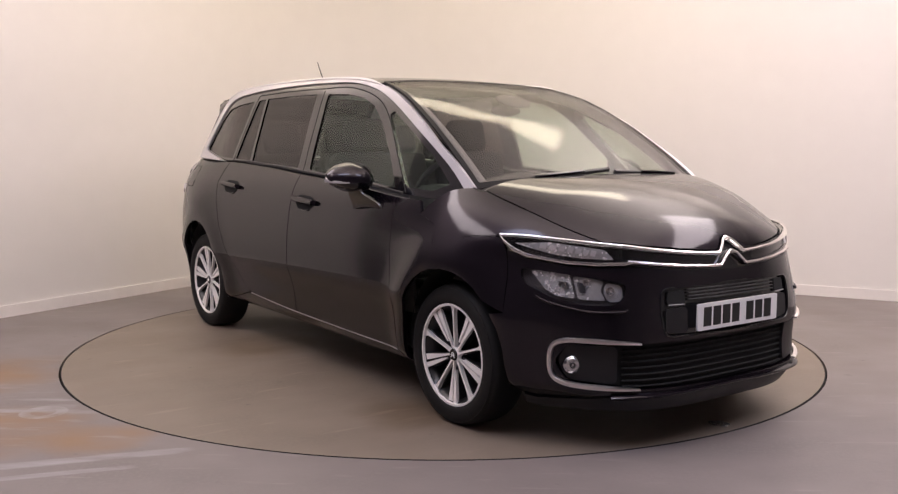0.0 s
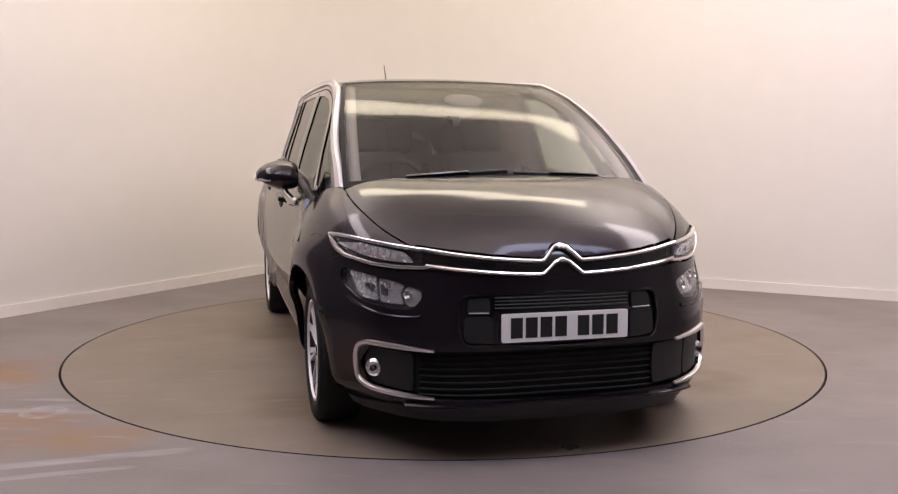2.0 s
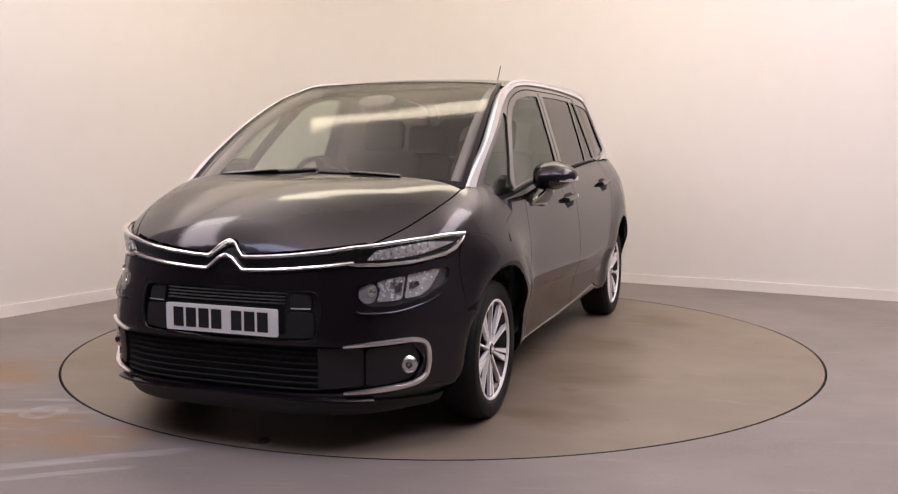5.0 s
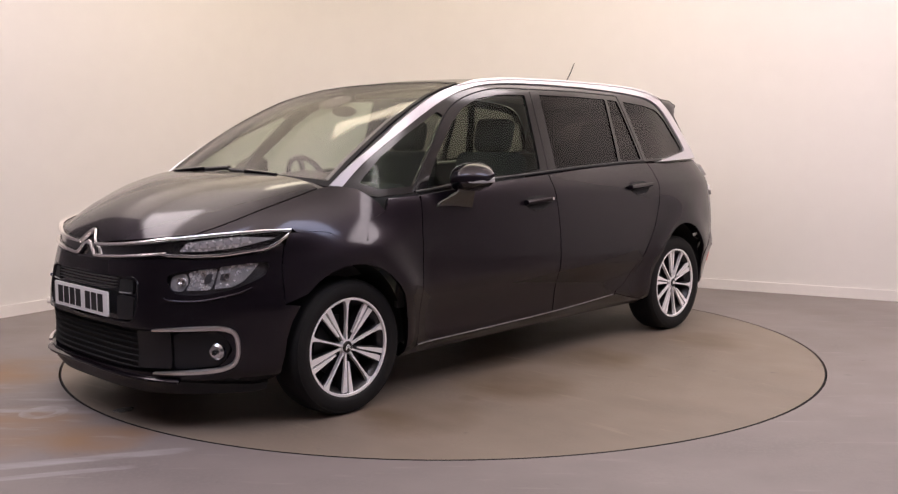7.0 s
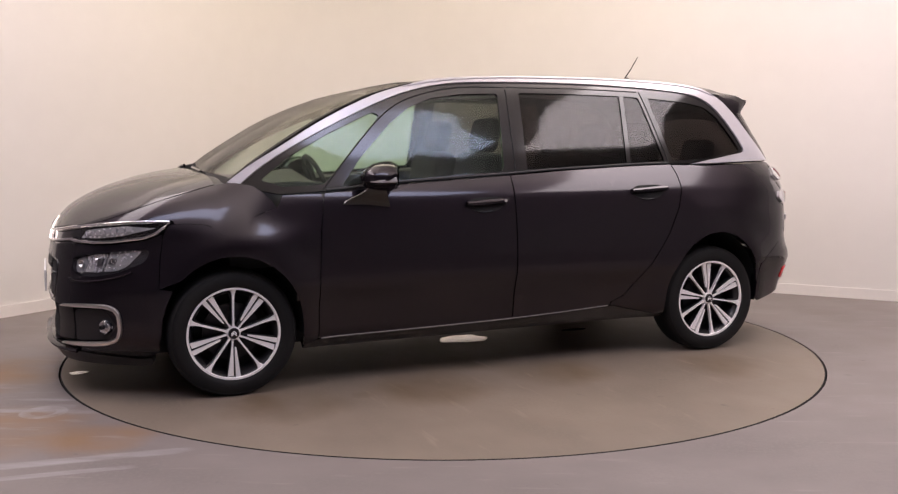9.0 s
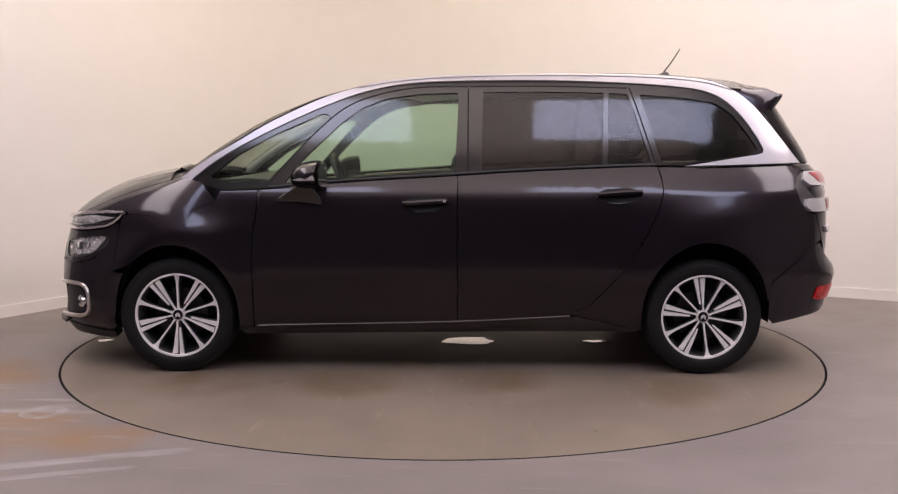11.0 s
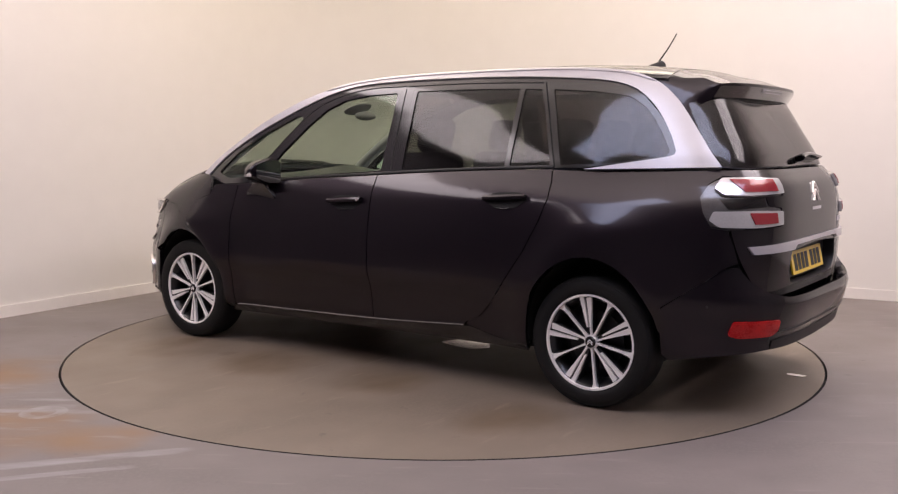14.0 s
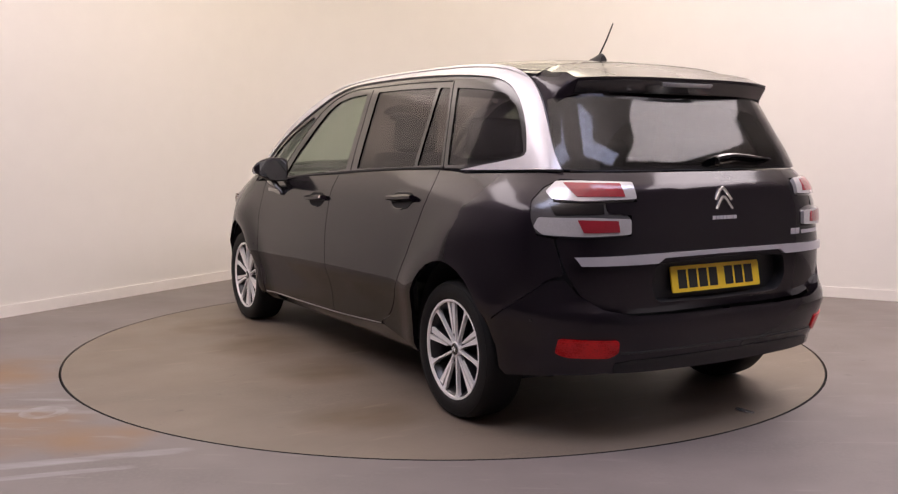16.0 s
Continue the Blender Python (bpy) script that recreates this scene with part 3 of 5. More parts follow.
def build_shell(car):
    for s in (1, -1):
        sk, cb, tp = side(s), cabin(s), top(s)
        # wing: its side below the shoulder and its top beside the bonnet
        edge = [(x, shoulder(x)) for x in np.linspace(1.20, 1.69, 14)]
        wing = offset_x(DOOR_GAP_F[::-1], 0.006) + [(0.975, belt(0.97) - 0.012), (1.17, 0.982)] + edge
        wing += [(1.712, 0.85), (1.733, 0.80), (1.750, 0.70), (1.765, 0.55)] + [q for q in ARCH_F[::-1] if q[0] < 1.75 or q[1] > 0.5][1:-1] + [(1.075, 0.225), (1.02, 0.24)]
        wing = [q for i, q in enumerate(wing) if not (q[0] > 1.70 and q[1] < 0.54)]
        def near_bonnet(x):
            g = max(0.0, min(1.0, (x - 1.15) / 0.35))
            return g * g * (3 - 2 * g)

        def round_side(x, z, m):
            if x < 1.15:
                return m
            h = shoulder(x)
            k = max(0.0, 1 - (h - z) / 0.17)
            k = 0.5 * k ** 1.7 * near_bonnet(x)
            return m.lerp(skin_normal(tp, x, body_y(x, h)), k).normalized()

        def round_top(x, y, m):
            h = shoulder(x)
            k = max(0.0, min(1.0, 1 - (body_y(x, h) - y) / 0.13))
            k = 0.5 * k ** 1.7
            return m.lerp(skin_normal(sk, x, h), 1 - near_bonnet(x) * (1 - k)).normalized()

        w = panel("front_wing", wing, sk, PAINT, car, step=0.03, soften=round_side)
        bon = curve([(1.470, 0.741), (1.60, 0.734), (1.75, 0.706), (1.92, 0.645), (2.068, 0.560)], 5)
        lamp_edge = curve([(2.070, 0.565), (1.985, 0.655), (1.86, 0.748), (1.69, 0.828)], 5)
        sh = [(x, body_y(x, shoulder(x)) - 0.001) for x in np.linspace(1.68, 1.20, 14)]
        panel("wing_top", bon + lamp_edge + sh + [(1.30, 0.80), (1.40, 0.752)], tp, PAINT, w, step=0.03, soften=round_top)
        # doors
        up = [(x, belt(x) - 0.012) for x in np.linspace(-0.093, 0.955, 12)]
        low = [(x, SILL(x)) for x in np.linspace(0.99, -0.093, 8)]
        door = panel("front_door", up + DOOR_GAP_F + low, sk, PAINT, car, step=0.045)
        up = [(x, belt(x) - 0.012) for x in np.linspace(-1.160, -0.10, 12)]
        low = [(x, SILL(x)) for x in np.linspace(-0.10, -0.70, 8)]
        rdoor = panel("rear_door", up + low + DOOR_GAP_R[::-1], sk, PAINT, car, step=0.045)
        for d, hx, hz in ((door, 0.077, 0.915), (rdoor, -0.953, 0.962)):
            cup = rounded([(hx - 0.118, hz + 0.012), (hx - 0.075, hz + 0.040), (hx + 0.075, hz + 0.036), (hx + 0.122, hz + 0.006), (hx + 0.075, hz - 0.034), (hx + 0.0, hz - 0.044), (hx - 0.075, hz - 0.034)], 0.04)
            # No hollow is cut: a flat black patch carries the recess's darkness.
            panel("handle_patch", cup, sk, DEEP, d, off=0.003, thick=0.005, step=0.03, label="flat black patch that stands in for the dark recess behind the handle")
            # gloss strip added to catch a highlight at the recess's lower lip
            strip("cup_lip", [(hx + 0.055 - 0.011 * k, hz - 0.037 - 0.005 * math.sin(math.pi * k / 8)) for k in range(9)], sk, 0.006, 0.004, GLOSS_BLACK, d, off=0.003)
            bar = curve([(hx - 0.120, hz + 0.014), (hx - 0.06, hz + 0.012), (hx + 0.04, hz + 0.006), (hx + 0.118, hz + 0.002)], 5)
            strip("handle", bar, sk, 0.034, 0.030, PAINT, d, off=0.004, label="dark painted door handle", taper=lambda t: 0.6 + 0.4 * math.sin(math.pi * min(max(t, 0.06), 0.94)) ** 0.5)
        if s > 0:
            panel("key_cap", rounded([(-0.018, 0.920), (-0.018, 0.936), (-0.034, 0.936), (-0.034, 0.920)], 0.006), sk, CHROME, door, off=0.034, thick=0.004, label="small bright lock cover")
        # sill
        sl = [(x, SILL(x) - 0.005) for x in np.linspace(-0.72, 0.995, 10)]
        sl += [(1.06, 0.232), (1.07, 0.20), (0.9, 0.195), (-0.5, 0.215), (-1.07, 0.218), (-1.075, 0.232), (-0.86, 0.280), (-0.735, 0.311)]
        panel("sill", sl, sk, GLOSS_BLACK, car, off=-0.004, thick=0.05, label="dark gloss sill below the doors")
        # Pale raised strip painted as the highlight on the doors' lower edge.
        strip("sill_glint", [(x, SILL(x) + 0.003) for x in np.linspace(0.985, -0.70, 24)], sk, 0.005, 0.005, POD_AND_GLINT, car, label="thin pale strip painted as the highlight along the sill")
        # rear quarter
        q = offset_x(DOOR_GAP_R[1:], -0.007)
        q += [(-0.724, 0.321), (-0.86, 0.285), (-1.08, 0.235)] + ARCH_R[1:-1][:-1]
        q += [(-1.772, 0.40), (-1.775, 0.515), (-1.86, 0.575), (-1.955, 0.640), (-2.025, 0.698), (-2.072, 0.722), (-2.055, 0.79), (-2.030, 0.862), (-1.968, 0.873), (-1.93, 0.94), (-1.908, 1.01), (-1.930, 1.065), (-1.962, 1.090), (-1.985, 1.112), (-1.955, 1.121), (-1.40, 1.104), (-1.33, 1.110), (-1.172, 1.112)]
        # the wheel opening is walked from front foot to rear foot
        k = q.index(ARCH_R[1])
        a = ARCH_R[1:-1][:-1]
        q = q[:k] + [p for p in reversed(ARCH_R[2:-1])] + q[k + len(a):]
        quarter = panel("rear_quarter", q, sk, PAINT, car, step=0.04)
        if s < 0:
            cap = rounded([(-1.63, 0.94), (-1.63, 1.075), (-1.79, 1.075), (-1.79, 0.94)], 0.03)
            strip("fuel_flap", cap, sk, 0.004, 0.0015, DEEP, quarter, closed=True, label="thin dark gap round the fuel flap")
        # wheel linings
        for cx, h in ((1.42, 0.70), (-1.425, 0.72)):
            bm = bmesh.new()
            rows = []
            for y in (0.52, 0.70, 0.862):
                rows.append([bm.verts.new((cx + 0.353 * math.cos(t), s * min(y, body_y(cx + 0.353 * math.cos(t), max(0.36, 0.325 + (h - 0.319) * math.sin(t))) - 0.022), 0.325 + (h - 0.319) * math.sin(t))) for t in np.linspace(-0.12, math.pi + 0.12, 26)])
            for a, b in zip(rows, rows[1:]):
                for i in range(25):
                    bm.faces.new((a[i], a[i + 1], b[i + 1], b[i]))
            bm.faces.new(rows[0])
            part("arch_liner", bm, DEEP, car, "black wheel arch lining")
        # silver roof arch
        rail = curve(RAIL_LOW[:16], 4) + RAIL_LOW[16:] + RAIL_UP[1:2] + curve(RAIL_UP[1:], 4)[1:]
        panel("roof_arch", rail, cb, SILVER, car, off=0.009, thick=0.03, step=0.03, label="satin silver roof arch from windscreen to tail")
        rail = [q for q in curve(RAIL_UP[5:12], 5)]
        strip("roof_rail", [(x, z - 0.004) for x, z in rail], cb, 0.020, 0.011, SILVER, car, off=0.004, label="slim raised silver roof rail", taper=lambda t: min(1.0, 0.2 + 6 * t, 0.2 + 6 * (1 - t)))
        # gloss black window surrounds
        low_edge = [(x, z - 0.004) for x, z in curve(RAIL_LOW[:13], 3)]
        holes = [FRONT_QUARTER, FRONT_WINDOW, REAR_WINDOW, FIXED_PANE, REAR_QUARTER_WINDOW]
        foot = [(x, belt(x) - 0.004) for x in np.linspace(-1.32, 1.17, 16)]
        out = low_edge + [(-1.65, 1.378), (-1.725, 1.28), (-1.765, 1.20), (-1.75, 1.182)] + foot
        panel("window_surround", out, cb, GLOSS_BLACK, car, holes=holes, off=0.0, thick=0.02, step=0.05, label="gloss black surround of the side windows")
        for nm, h, mat, lab in (("quarter_light", FRONT_QUARTER, SIDE_CLEAR, "clear green-tinted front quarter light"), ("front_window", FRONT_WINDOW, SIDE_CLEAR, "clear green-tinted door window"), ("rear_window", REAR_WINDOW, PRIVACY, "dark privacy glass door window"), ("fixed_pane", FIXED_PANE, PRIVACY, "dark privacy glass fixed pane"), ("rear_quarter_window", REAR_QUARTER_WINDOW, PRIVACY, "dark privacy glass rear side window")):
            panel(nm, h, cb, mat, car, off=-0.006, thick=0.004, step=0.06, label=lab).visible_shadow = False
        # seals and shut lines seen as fine mouldings
        strip("belt_moulding", [(x, belt(x) - 0.002) for x in np.linspace(-1.16, 0.93, 24)], cb, 0.014, 0.010, BLACK, car, label="black moulding along the window line")
        for pth in ([(-0.150, 1.086), (-0.152, 1.535)], [(0.945, 1.005), (0.80, 1.17), (0.62, 1.355), (0.48, 1.455), (0.30, 1.515), (0.10, 1.545), (-0.148, 1.549)], [(-0.160, 1.549), (-0.6, 1.551), (-1.02, 1.541)], [(-1.035, 1.541), (-1.075, 1.42), (-1.163, 1.128)]):
            strip("door_frame_gap", curve(pth, 6) if len(pth) > 2 else [tuple(np.array(pth[0]) * (1 - t) + np.array(pth[1]) * t) for t in np.linspace(0, 1, 9)], cb, 0.007, 0.0012, DEEP, car, label="dark gap round the door frame")


FRONT_QUARTER = rounded([(1.255, 1.055), (1.15, 1.020), (0.935, 1.030), (0.855, 1.115), (0.600, 1.385), (0.640, 1.402), (0.90, 1.285), (1.10, 1.175)], 0.015)
FRONT_WINDOW = rounded([(0.845, 1.022), (0.72, 1.175), (0.545, 1.345), (0.43, 1.430), (0.30, 1.482), (0.12, 1.507), (-0.100, 1.515), (-0.082, 1.088), (0.3, 1.063)], 0.02)
REAR_WINDOW = rounded([(-0.225, 1.096), (-0.232, 1.520), (-0.55, 1.521), (-0.893, 1.515), (-0.876, 1.124)], 0.012)
FIXED_PANE = rounded([(-0.905, 1.126), (-0.920, 1.514), (-1.022, 1.508), (-1.060, 1.40), (-1.138, 1.136)], 0.012)
REAR_QUARTER_WINDOW = rounded([(-1.195, 1.136), (-1.12, 1.40), (-1.088, 1.506), (-1.33, 1.488), (-1.50, 1.462, 0.03), (-1.60, 1.395, 0.03), (-1.68, 1.285), (-1.728, 1.205, 0.02), (-1.715, 1.186, 0.012), (-1.45, 1.148)], 0.012)


def mirrored(points):
    """A closed outline from its left half, given from the middle line and back to it."""
    return points + [(-q[0], *q[1:]) for q in reversed(points) if abs(q[0]) > 1e-6]


BONNET_LIP = table([(0.0, 0.858), (0.035, 0.848), (0.085, 0.803), (0.13, 0.804), (0.28, 0.816), (0.42, 0.830), (0.56, 0.848)])


def bonnet_x(y):
    lo, hi = 1.9, 2.23
    for _ in range(30):
        mid = (lo + hi) / 2
        lo, hi = (mid, hi) if top_z(mid, y) > BONNET_LIP(abs(y)) else (lo, mid)
    return lo


def build_nose(car):
    # bonnet
    ys = [0, 0.02, 0.035, 0.05, 0.07, 0.085, 0.11, 0.15, 0.2, 0.28, 0.36, 0.44, 0.50, 0.545]
    half = [(bonnet_x(y), y) for y in ys] + [(x, y - 0.006) for x, y in reversed(curve([(1.478, 0.741), (1.60, 0.734), (1.75, 0.706), (1.92, 0.645), (2.060, 0.562)], 5))] + [(1.50, 0.55), (1.52, 0.3), (1.525, 0)]
    out = half + [(x, -y) for x, y in reversed(half) if abs(y) > 1e-6]
    panel("bonnet", out, top(1), PAINT, car, step=0.035, thick=0.025, label="dark metallic bonnet with a chevron lip")
    # bumper skin
    lip = [(0.0, 0.722), (0.10, 0.722), (0.28, 0.730), (0.42, 0.741), (0.53, 0.749), (0.62, 0.745), (0.70, 0.750)]
    right = to(front, lip) + to(front, [("x", 1.82, 0.772), ("x", 1.765, 0.796), ("x", 1.738, 0.806), ("x", 1.741, 0.78), ("x", 1.754, 0.70), ("x", 1.767, 0.549), ("x", 1.704, 0.539), ("x", 1.735, 0.47), ("x", 1.754, 0.40), ("x", 1.762, 0.325), ("x", 1.770, 0.24), ("x", 1.80, 0.213), (0.74, 0.205), (0.62, 0.235), (0.50, 0.245), (0.0, 0.238)])
    half = right
    out = half + [(-p, z) for p, z in reversed(half) if abs(p) > 1e-6]
    plate_bay = rounded(to(front, [(0.418, 0.565), (0.405, 0.66, 0.03), (0.0, 0.668), (-0.405, 0.66, 0.03), (-0.418, 0.565), (-0.40, 0.468, 0.03), (0.0, 0.458), (0.40, 0.468, 0.03)]), 0.03)
    low_bay = rounded(to(front, [(0.0, 0.448), (0.40, 0.448), (0.56, 0.445), (0.725, 0.452, 0.04), (0.757, 0.37), (0.722, 0.283, 0.04), (0.56, 0.262), (0.0, 0.252), (-0.56, 0.262), (-0.722, 0.283, 0.04), (-0.757, 0.37), (-0.725, 0.452, 0.04), (-0.56, 0.445), (-0.40, 0.448)]), 0.02)
    hl = [("x", 1.792, 0.738), ("x", 1.815, 0.675), (0.752, 0.622), (0.67, 0.598), (0.582, 0.600), (0.548, 0.635), (0.532, 0.680), (0.62, 0.704)]
    lamp_l = rounded(to(front, hl), 0.03)
    lamp_r = [(-p, z) for p, z in lamp_l]
    bump = panel("front_bumper", out, front, PAINT, car, holes=[plate_bay, low_bay, lamp_l, lamp_r], step=0.04, thick=0.03, label="dark metallic front bumper")
    # black linings of the openings
    panel("bay_lining", plate_bay, front, GLOSS_BLACK, bump, off=-0.016, thick=0.01, label="gloss black number plate bay")
    panel("intake_lining", low_bay, front, DEEP, bump, off=-0.030, thick=0.01, label="black lower intake")
    strip("bay_trim", plate_bay, front, 0.010, 0.006, GLOSS_BLACK, bump, closed=True, off=-0.002)
    # upper grille slats and side pockets
    for i in range(4):
        z = 0.612 + i * 0.0135
        strip("upper_slat", to(front, [(y, z) for y in np.linspace(-0.275, 0.275, 23)]), front, 0.006, 0.012, BLACK, bump, off=-0.013)
    for s in (1, -1):
        pocket = rounded([(s * p, z) for p, z in to(front, [(0.295, 0.652), (0.375, 0.650), (0.383, 0.597), (0.295, 0.594)])], 0.012)
        panel("pocket", pocket, front, DEEP, bump, off=-0.006, thick=0.012)
        strip("pocket_lip", [(s * p, z) for p, z in to(front, [(y, 0.594) for y in np.linspace(0.30, 0.378, 6)])], front, 0.005, 0.006, LAMP_GREY, bump, off=-0.006)
        block = rounded([(s * p, z) for p, z in to(front, [(0.285, 0.582), (0.392, 0.580), (0.395, 0.485), (0.285, 0.475)])], 0.018)
        panel("blank_panel", block, front, BLACK, bump, off=-0.004, thick=0.012, step=0.04)
        # fog lamp surround and chrome hook
        hook = [(0.505, 0.447), (0.60, 0.455), (0.69, 0.460), (0.732, 0.458), (0.757, 0.440), (0.766, 0.40), (0.764, 0.35), (0.754, 0.305), (0.730, 0.284), (0.69, 0.275), (0.60, 0.268), (0.505, 0.262)]
        strip("fog_trim", [(s * p, z) for p, z in to(front, curve(hook, 4))], front, 0.021, 0.014, SATIN_CHROME, bump, off=0.0, label="satin chrome hook round the fog lamp", taper=lambda t: 0.45 + 0.55 * min(1, 8 * t, 8 * (1 - t)))
        base = rounded([(s * p, z) for p, z in to(front, [(0.585, 0.435), (0.730, 0.442), (0.752, 0.37), (0.728, 0.297), (0.585, 0.28)])], 0.025)
        panel("fog_bezel", base, front, BLACK, bump, off=-0.014, thick=0.015, step=0.04, label="black fog lamp bezel")
        c = Vector(front(*[(s * p, z) for p, z in to(front, [(0.712, 0.357)])][0]))
        m = Matrix.Translation(c + Vector((-0.014, -s * 0.006, 0))) @ Euler((0, 0, radians(-90 + s * 32))).to_matrix().to_4x4()
        lathe("fog_lamp", [(0.0005, 0.012), (0.026, 0.012), (0.036, 0.004), (0.040, -0.02), (0.0005, -0.03)], REFLECTOR, bump, m, 24, "round clear fog lamp", closed=False)
        lathe("fog_lens", [(0.0005, 0.020), (0.020, 0.018), (0.033, 0.010), (0.033, 0.008), (0.0005, 0.014)], LENS, bump, m, 24, closed=False)
        lathe("fog_hood", [(0.008, 0.024), (0.012, 0.022), (0.012, 0.014), (0.008, 0.014)], BLACK, bump, m, 16)
        # head lamp
        lens = [(s * p, z) for p, z in lamp_l]
        head = panel("headlamp", lens, front, SMOKE, bump, off=-0.026, thick=0.01, label="clear headlamp with chrome reflectors")
        def cell(name, pts, mat, off, r=0.008):
            o = rounded([(s * p, z) for p, z in to(front, pts)], r)
            return panel(name, o, front, mat, head, off=off, thick=0.010, step=0.02)

        cell("reflector", [(0.610, 0.618), (0.690, 0.622), (0.692, 0.712), (0.640, 0.705), (0.604, 0.694), (0.622, 0.660)], BOWL, -0.016, 0.012)
        cell("reflector", [(0.698, 0.624), (0.742, 0.632), (0.764, 0.655), (0.786, 0.728), (0.757, 0.732), (0.698, 0.718)], BOWL, -0.013, 0.010)
        cell("bulb_housing", [(0.552, 0.618), (0.602, 0.612), (0.614, 0.655), (0.598, 0.692), (0.548, 0.678)], LAMP_GREY, -0.018, 0.016)
        cell("bulb_shade", [(0.706, 0.660), (0.728, 0.664), (0.728, 0.690), (0.706, 0.688)], SMOKE, -0.006, 0.006)
        cell("bulb_shade", [(0.664, 0.646), (0.684, 0.650), (0.684, 0.690), (0.664, 0.686)], SMOKE, -0.009, 0.008)
        for y, z, r in ((0.585, 0.655, 0.018), (0.652, 0.688, 0.014), (0.716, 0.676, 0.014)):
            mid = Vector(front(*[(s * p, zz) for p, zz in to(front, [(y, z)])][0]))
            mm = Matrix.Translation(mid + Vector((-0.014, 0, 0))) @ Euler((0, 0, radians(-90 + s * 38))).to_matrix().to_4x4()
            lathe("bowl", [(0.003, -0.006), (r * 0.5, -0.003), (r * 0.9, 0.008), (r, 0.008), (r * 0.55, -0.006)], CHROME, head, mm, 24)
        panel("headlamp_lens", lens, front, LENS, head, off=-0.004, thick=0.004, step=0.04).visible_shadow = False
        strip("lamp_lip", [(s * p, z) for p, z in to(front, curve([(0.785, 0.625), (0.752, 0.600), (0.67, 0.574), (0.57, 0.574), (0.545, 0.583)], 5))], front, 0.012, 0.010, PAINT, bump, off=0.002)
    # louvres of the lower intake
    for i in range(7):
        z = 0.270 + i * 0.0245
        strip("louvre", to(front, [(y, z) for y in np.linspace(-0.565, 0.565, 31)]), front, 0.008, 0.013, DEEP, bump, off=-0.031, label="black intake louvre" if i == 0 else "")
    cover = rounded(to(front, [(0.405, 0.436), (0.575, 0.440), (0.575, 0.285), (0.405, 0.274)]), 0.012)
    panel("blank_cover", cover, front, BLACK, bump, off=-0.012, thick=0.012, step=0.04, label="smooth black cover in the intake")
    # lower lip
    lipo = to(front, [(0.0, 0.232), (0.50, 0.238), (0.62, 0.228), (0.74, 0.198), ("x", 1.80, 0.208), ("x", 1.79, 0.17), (0.72, 0.158), (0.55, 0.165), (0.0, 0.165)])
    panel("chin_spoiler", lipo + [(-p, z) for p, z in reversed(lipo) if abs(p) > 1e-6], front, BLACK, car, off=0.006, thick=0.05, label="black chin spoiler below the bumper")
    strip("chin_line", to(front, [(y, 0.238 + 0.006 * (1 - abs(y) / 0.6)) for y in np.linspace(-0.60, 0.60, 40)]), front, 0.016, 0.022, PAINT, car, off=0.004, label="dark painted lip along the bumper foot")
    # dark band between bonnet and bumper, with the two chrome bars that meet in chevrons
    lo = [(0.0, 0.716), (0.10, 0.718), (0.28, 0.727), (0.42, 0.741), (0.53, 0.755), (0.60, 0.762)]
    hi = [(0.60, 0.848), (0.53, 0.843), (0.42, 0.828), (0.28, 0.813), (0.12, 0.802), (0.085, 0.803), (0.035, 0.842), (0.0, 0.852)]
    h = to(front, lo + hi)
    grille = panel("grille_band", h + [(-p, z) for p, z in reversed(h) if abs(p) > 1e-6], front, GLOSS_BLACK, car, off=-0.014, thick=0.02, step=0.03, label="gloss black band with twin chrome bars")
    bars = (((0.535, 0.832), (0.42, 0.815), (0.28, 0.799), (0.16, 0.790), (0.088, 0.787), (0.076, 0.789), (0.028, 0.834), (0.010, 0.841), (0.0, 0.842)),
            ((0.520, 0.772), (0.42, 0.759), (0.28, 0.746), (0.16, 0.739), (0.092, 0.737), (0.080, 0.739), (0.030, 0.781), (0.010, 0.788), (0.0, 0.789)))
    for pts in bars:
        full = list(pts) + [(-y, z) for y, z in reversed(pts) if y > 0]
        fine = []
        for a, b in zip(full, full[1:]):
            k = max(2, int(abs(a[0] - b[0]) / 0.03))
            fine += [(a[0] + (b[0] - a[0]) * t / k, a[1] + (b[1] - a[1]) * t / k) for t in range(k)]
        fine.append(full[-1])
        strip("chrome_bar", to(front, fine), front, 0.0155, 0.016, CHROME, grille, off=-0.004, label="polished chrome bar with a chevron", taper=lambda t: 1.0 + 0.55 * math.exp(-((t - 0.5) / 0.045) ** 2))
    for s in (1, -1):
        # day running lamp between the bars
        body = [(0.535, 0.833), (0.62, 0.846), (0.70, 0.858), (0.78, 0.866), ("x", 1.70, 0.868), ("x", 1.722, 0.838), ("x", 1.765, 0.804), ("x", 1.82, 0.780), (0.70, 0.758), (0.62, 0.752), (0.53, 0.756)]
        o = [(s * p, z) for p, z in to(front, body)]
        drl = panel("running_lamp", o, front, GLOSS_BLACK, car, off=-0.012, thick=0.02, step=0.03, label="slim day running lamp in a chrome frame")
        loop = [(0.500, 0.769), (0.530, 0.762), (0.62, 0.760), (0.70, 0.766), ("x", 1.82, 0.788), ("x", 1.770, 0.808), ("x", 1.728, 0.838), ("x", 1.704, 0.864), (0.79, 0.864), (0.70, 0.853), (0.62, 0.841), (0.535, 0.830)]
